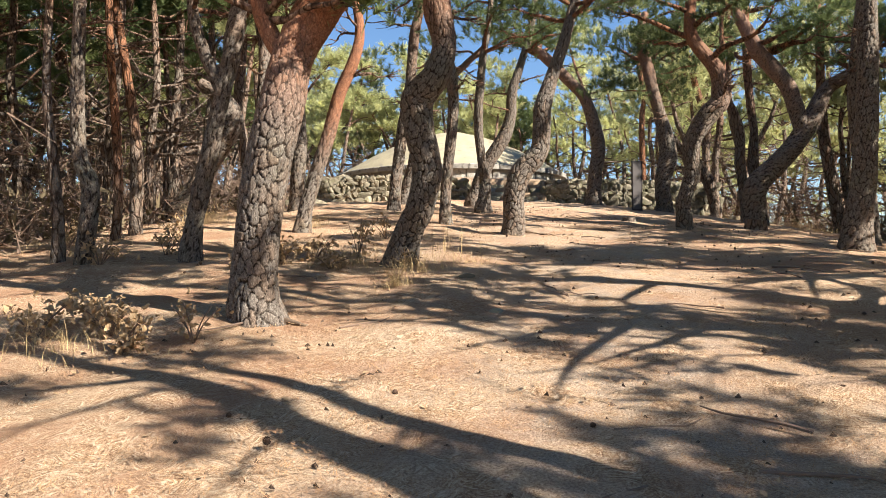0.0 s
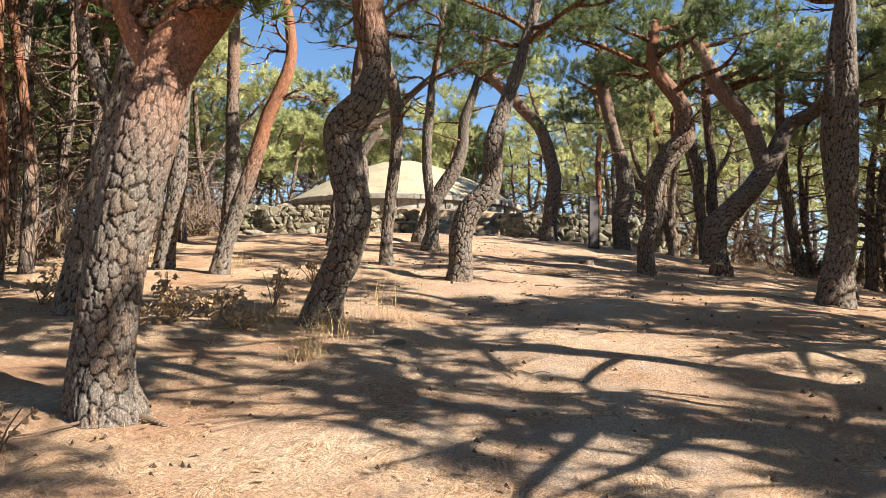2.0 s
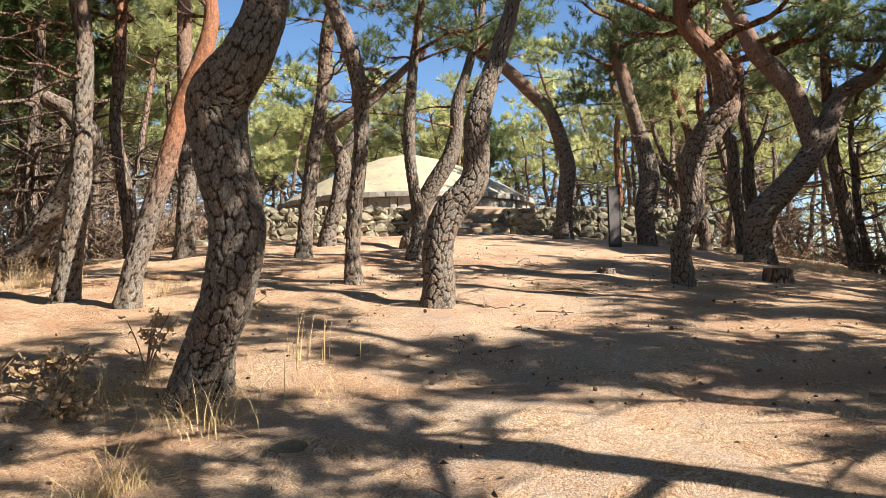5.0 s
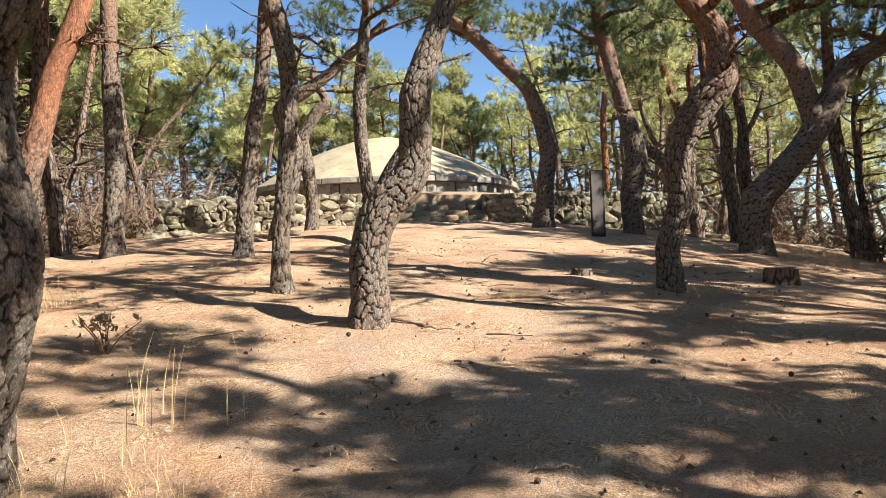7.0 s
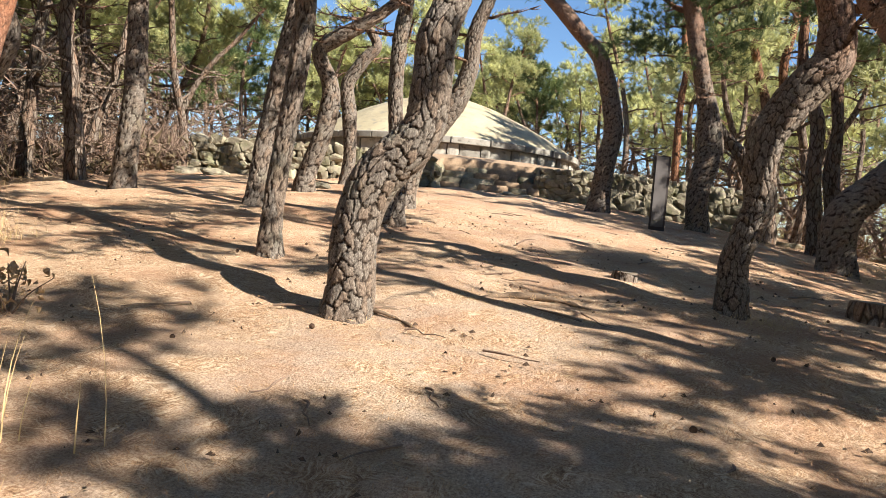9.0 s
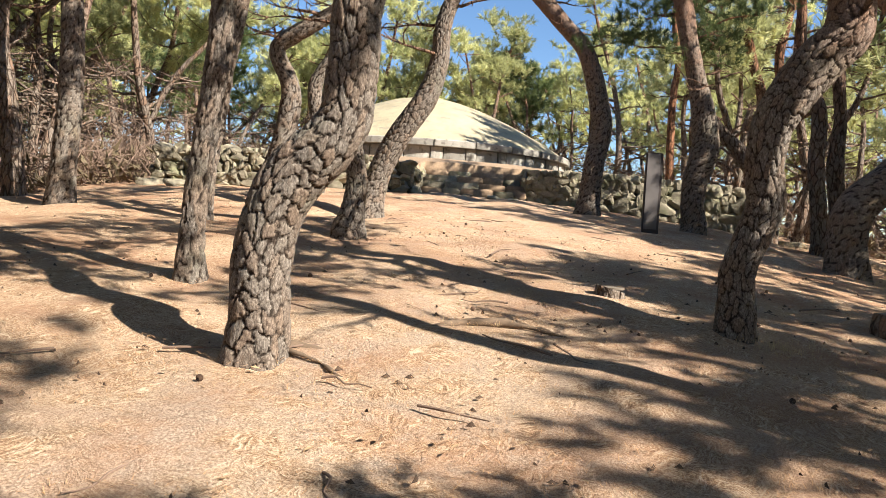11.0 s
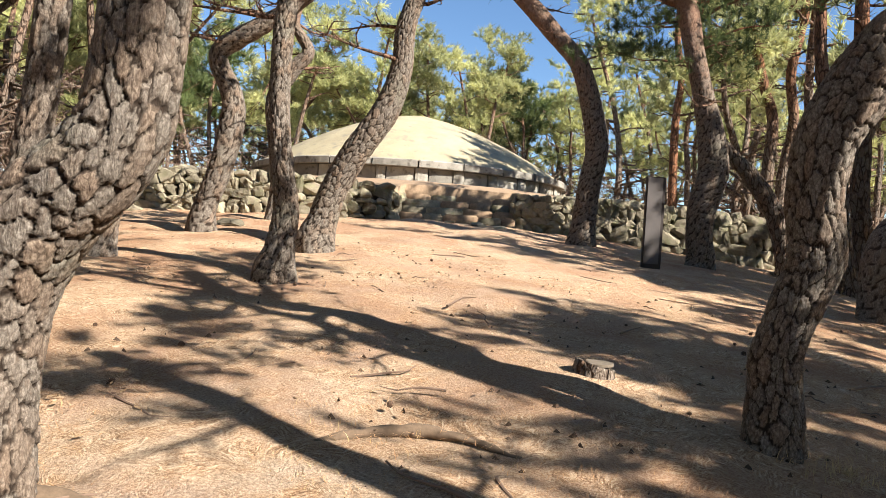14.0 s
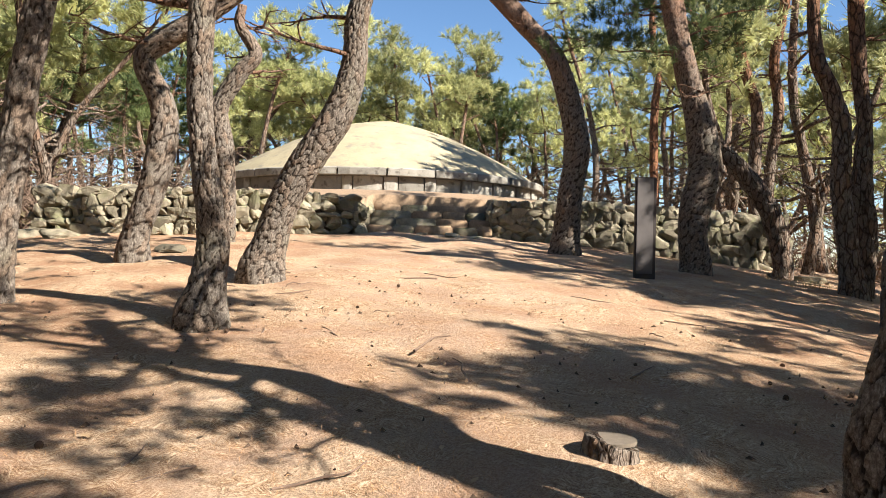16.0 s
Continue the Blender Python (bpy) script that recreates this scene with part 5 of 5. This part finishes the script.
def grass_clump(x, y, n, h, spread, seed, label, lean=0.5, width=0.0022):
    """Dry arching blades that rise from one foot."""
    rng = random.Random(seed)
    v, f = [], []
    for _ in range(int(n * 1.9)):
        a, r0 = rng.uniform(0, 6.28), abs(rng.gauss(0, spread))
        bx, by = x + math.cos(a) * r0, y + math.sin(a) * r0
        bz = gz(bx, by) - 0.01
        d, hh = rng.uniform(0, 6.28), h * rng.uniform(0.35, 1.45)
        le = lean * rng.uniform(0.2, 2.0)
        wx, wy = -math.sin(d) * width, math.cos(d) * width
        o = len(v)
        for k in range(5):
            t = k / 4
            q = (bx + math.cos(d) * hh * le * t * t, by + math.sin(d) * hh * le * t * t, bz + hh * (t - 0.33 * le * t * t))
            s = 1 - 0.85 * t
            v += [(q[0] - wx * s, q[1] - wy * s, q[2]), (q[0] + wx * s, q[1] + wy * s, q[2])]
        f += [(o + 2 * k, o + 2 * k + 1, o + 2 * k + 3, o + 2 * k + 2) for k in range(4)]
    ob = mesh_object("dry_grass", v, f, DRY_GRASS, smooth=False)
    tagged(ob, label, "grass", kind="stuff")


grass_clump(-0.5, 7.95, 90, 0.34, 0.12, 1, "tuft of dry arching grass", 1.1)
grass_clump(-0.45, 9.35, 110, 0.3, 0.28, 2, "dry grass round the foot of a pine", 1.0)
grass_clump(-0.2, 8.9, 45, 0.45, 0.3, 30, "long dry grass fallen over beside a pine foot", 1.6, 0.003)
grass_clump(-1.1, 9.7, 140, 0.32, 0.35, 3, "dry grass among oak scrub", 1.0)
grass_clump(0.35, 9.5, 110, 0.16, 0.35, 4, "short dry grass beside the path", 0.9)
grass_clump(0.05, 10.45, 9, 0.62, 0.35, 5, "thin upright dry stalks beside the path", 0.12, 0.0045)
grass_clump(-5.3, 16.2, 220, 0.5, 0.5, 6, "bushy dry grass at the edge of the wood", 1.0)
grass_clump(-2.6, 14.7, 40, 0.4, 0.25, 7, "thin dry grass under the pines", 0.7)
grass_clump(5.3, 14.5, 120, 0.08, 0.3, 8, "short dry grass round the foot of a pine", 0.9)
grass_clump(2.3, 13.9, 160, 0.06, 0.6, 9, "short dry grass over an exposed root", 0.9, 0.002)
grass_clump(-2.9, 5.5, 70, 0.3, 0.35, 10, "dry grass in the scrub", 0.9)
for gx, gy, gs in ((9.8, 19.5, 11), (11.5, 22.5, 12), (10.6, 26.4, 13), (12.2, 25.2, 14), (-6.6, 12.5, 15), (-7.2, 9.5, 16), (-6.8, 20.5, 17)):
    grass_clump(gx, gy, 160, 0.3, 0.8, gs, "dry grass at the edge of the grove", 0.9)


def oak_leaf(seed):
    """A curled lobed leaf."""
    rr = random.Random(seed)
    v, f, n = [], [], 6
    for k in range(n + 1):
        t = k / n
        w = 0.026 * math.sin(math.pi * min(1, t * 0.92 + 0.06)) * (1 + 0.28 * (k % 2)) + 0.002
        z = 0.03 * math.sin(t * 4 + seed) + 0.03 * t * t
        v += [(t * 0.11, -w, z + w * rr.uniform(0.3, 1.4)), (t * 0.11, 0, z), (t * 0.11, w, z + w * rr.uniform(0.3, 1.4))]
    for k in range(n):
        for j in range(2):
            f.append((k * 3 + j, k * 3 + j + 1, k * 3 + j + 4, k * 3 + j + 3))
    me = bpy.data.meshes.new("leaf")
    me.from_pydata(v, [], f)
    me.materials.append(DRY_LEAF)
    return me


OAK_LEAVES = [oak_leaf(s) for s in range(4)]


def oak_shrub(x, y, h, spread, leaves, seed, label):
    rng = random.Random(seed)
    z = gz(x, y)
    root = empty("oak_shrub", (x, y, z), label, "shrub", "dry oak scrub")
    tips = []
    for k in range(6):
        a, ln = rng.uniform(0, 6.28), h * rng.uniform(0.6, 1.1)
        r = spread * rng.uniform(0.4, 1.0)
        p = [(x, y, z - 0.03, 0.008), (x + math.cos(a) * r * 0.4, y + math.sin(a) * r * 0.4, z + ln * 0.5, 0.006), (x + math.cos(a) * r, y + math.sin(a) * r, z + ln, 0.003)]
        tube_object("stem", p, root, TWIG, 5, 0.06, lump=0.2, seed=k)
        tips.append(p)
    for i in range(int(leaves * 1.7)):
        p = rng.choice(tips)
        t = rng.uniform(0.15, 1)
        q = [p[1][j] + (p[2][j] - p[1][j]) * t if rng.random() < 0.7 else p[0][j] + (p[1][j] - p[0][j]) * t for j in range(3)]
        ob = new("leaf", OAK_LEAVES[rng.randrange(4)])
        ob.parent = root
        ob.matrix_parent_inverse = Matrix.Translation(-root.location)
        k = rng.uniform(0.4, 0.85)
        ob.matrix_basis = Matrix.LocRotScale((q[0] + rng.gauss(0, 0.05), q[1] + rng.gauss(0, 0.05), max(q[2] + rng.gauss(0, 0.04), z + 0.02)), Euler((rng.uniform(-1, 1), rng.uniform(-0.9, 0.9), rng.uniform(0, 6.28))), (k, k, k))


oak_shrub(-2.1, 9.45, 0.34, 0.3, 80, 1, "low oak shrub with pale withered leaves")
oak_shrub(-1.75, 9.85, 0.28, 0.32, 70, 2, "low oak shrub with pale withered leaves")
oak_shrub(-2.35, 9.9, 0.5, 0.16, 50, 6, "upright oak shrub with pale withered leaves")
oak_shrub(-1.2, 10.3, 0.5, 0.35, 40, 3, "thin oak shrub with few brown leaves")
oak_shrub(-2.45, 5.45, 0.26, 0.28, 45, 4, "low oak shrub with withered leaves")
oak_shrub(-2.0, 5.75, 0.3, 0.2, 18, 5, "nearly bare oak shoot with withered leaves")
oak_shrub(-2.75, 5.9, 0.3, 0.34, 60, 9, "low oak shrub with pale withered leaves")
oak_shrub(-3.05, 6.35, 0.26, 0.36, 60, 10, "low oak shrub with pale withered leaves")
oak_shrub(-3.3, 5.75, 0.3, 0.3, 50, 11, "low oak shrub with pale withered leaves")
oak_shrub(-1.45, 9.3, 0.2, 0.36, 60, 12, "flattened oak shrub with withered leaves")
oak_shrub(-2.55, 9.2, 0.26, 0.36, 60, 13, "low oak shrub with pale withered leaves")
oak_shrub(-4.6, 9.6, 0.4, 0.4, 50, 14, "dry oak scrub at the foot of thin pines")
oak_shrub(-4.1, 10.6, 0.4, 0.4, 50, 15, "dry oak scrub at the foot of thin pines")
oak_shrub(-0.95, 12.3, 0.4, 0.4, 30, 16, "thin oak shrub with few brown leaves")
oak_shrub(-5.6, 10.6, 0.6, 0.5, 40, 7, "oak scrub with withered leaves below pines")
oak_shrub(-4.6, 12.2, 0.5, 0.45, 40, 8, "oak scrub with withered leaves below pines")


def scatter_leaves():
    rng = np.random.default_rng(44)
    n = 900
    y = rng.uniform(2, 20, n)
    x = 0.4 + 0.15 * y + rng.normal(0, 3.2, n)
    z = ground_z(x, y) + 0.012
    v, f = [], []
    for i in range(n):
        a, s = rng.uniform(0, 6.28), rng.uniform(0.015, 0.04)
        c, d = math.cos(a) * s, math.sin(a) * s
        o = len(v)
        v += [(x[i] - c, y[i] - d, z[i]), (x[i] + d * 0.5, y[i] - c * 0.5, z[i] + 0.01), (x[i] + c, y[i] + d, z[i] + 0.012), (x[i] - d * 0.5, y[i] + c * 0.5, z[i] + 0.008)]
        f.append((o, o + 1, o + 2, o + 3))
    tagged(mesh_object("leaf_scraps", v, f, DRY_LEAF, smooth=False), "scraps of dry leaves and bark on the ground", "leaf litter", kind="stuff")


scatter_leaves()


def scatter_needles():
    """Loose needles that lie on the litter along the way."""
    rng = np.random.default_rng(45)
    n = 130000
    y = 1.2 + 19 * rng.uniform(0, 1, n) ** 1.3
    x = 0.3 + 0.17 * y + rng.normal(0, 1.0, n) * (1.5 + 0.16 * y)
    keep = rng.uniform(0, 1, n) > 0.55 * path_mask(x, y)
    x, y = x[keep], y[keep]
    n = len(x)
    z = ground_z(x, y) + rng.uniform(0.004, 0.022, n)
    a, s, w = rng.uniform(0, 6.28, n), rng.uniform(0.03, 0.075, n), rng.uniform(0.0014, 0.003, n)
    dx, dy = np.cos(a) * s, np.sin(a) * s
    wx, wy = -np.sin(a) * w, np.cos(a) * w
    tip = ground_z(x + dx, y + dy) + rng.uniform(0.004, 0.03, n)
    v = np.stack([np.stack([x - wx, y - wy, z], 1), np.stack([x + wx, y + wy, z], 1), np.stack([x + dx, y + dy, tip], 1)], 1).reshape(-1, 3)
    f = np.arange(len(v)).reshape(-1, 3)
    tagged(mesh_object("fallen_needles", v.tolist(), f.tolist(), NEEDLE_DRY, smooth=False), "fallen dry pine needles on the ground", "needles", kind="stuff")


NEEDLE_DRY = plain("dry_needle", (0.40, 0.23, 0.115), 0.75, 0.3, 5.0)
scatter_needles()


def scatter_chips():
    """Small dark bits of bark and twig, each a thin wedge."""
    rng = np.random.default_rng(45)
    n = 1500
    y = rng.uniform(1.5, 22, n)
    x = 0.4 + 0.17 * y + rng.normal(0, 3.4, n)
    z = ground_z(x, y) + 0.004
    v, f = [], []
    for i in range(n):
        a, s = rng.uniform(0, 6.28), rng.uniform(0.012, 0.034)
        c, d, w = math.cos(a) * s, math.sin(a) * s, rng.uniform(0.15, 0.5)
        o = len(v)
        v += [(x[i] - c, y[i] - d, z[i] - 0.01), (x[i] + d * w, y[i] - c * w, z[i] - 0.01), (x[i] + c, y[i] + d, z[i] - 0.006), (x[i] - d * w, y[i] + c * w, z[i] - 0.01), (x[i] + c * 0.2, y[i] + d * 0.2, z[i] + s * rng.uniform(0.3, 0.8))]
        f += [(o, o + 1, o + 4), (o + 1, o + 2, o + 4), (o + 2, o + 3, o + 4), (o + 3, o, o + 4)]
    tagged(mesh_object("bark_chips", v, f, CHIP, smooth=False), "dark chips of bark and twig on the ground", "bark litter", kind="stuff")


scatter_chips()
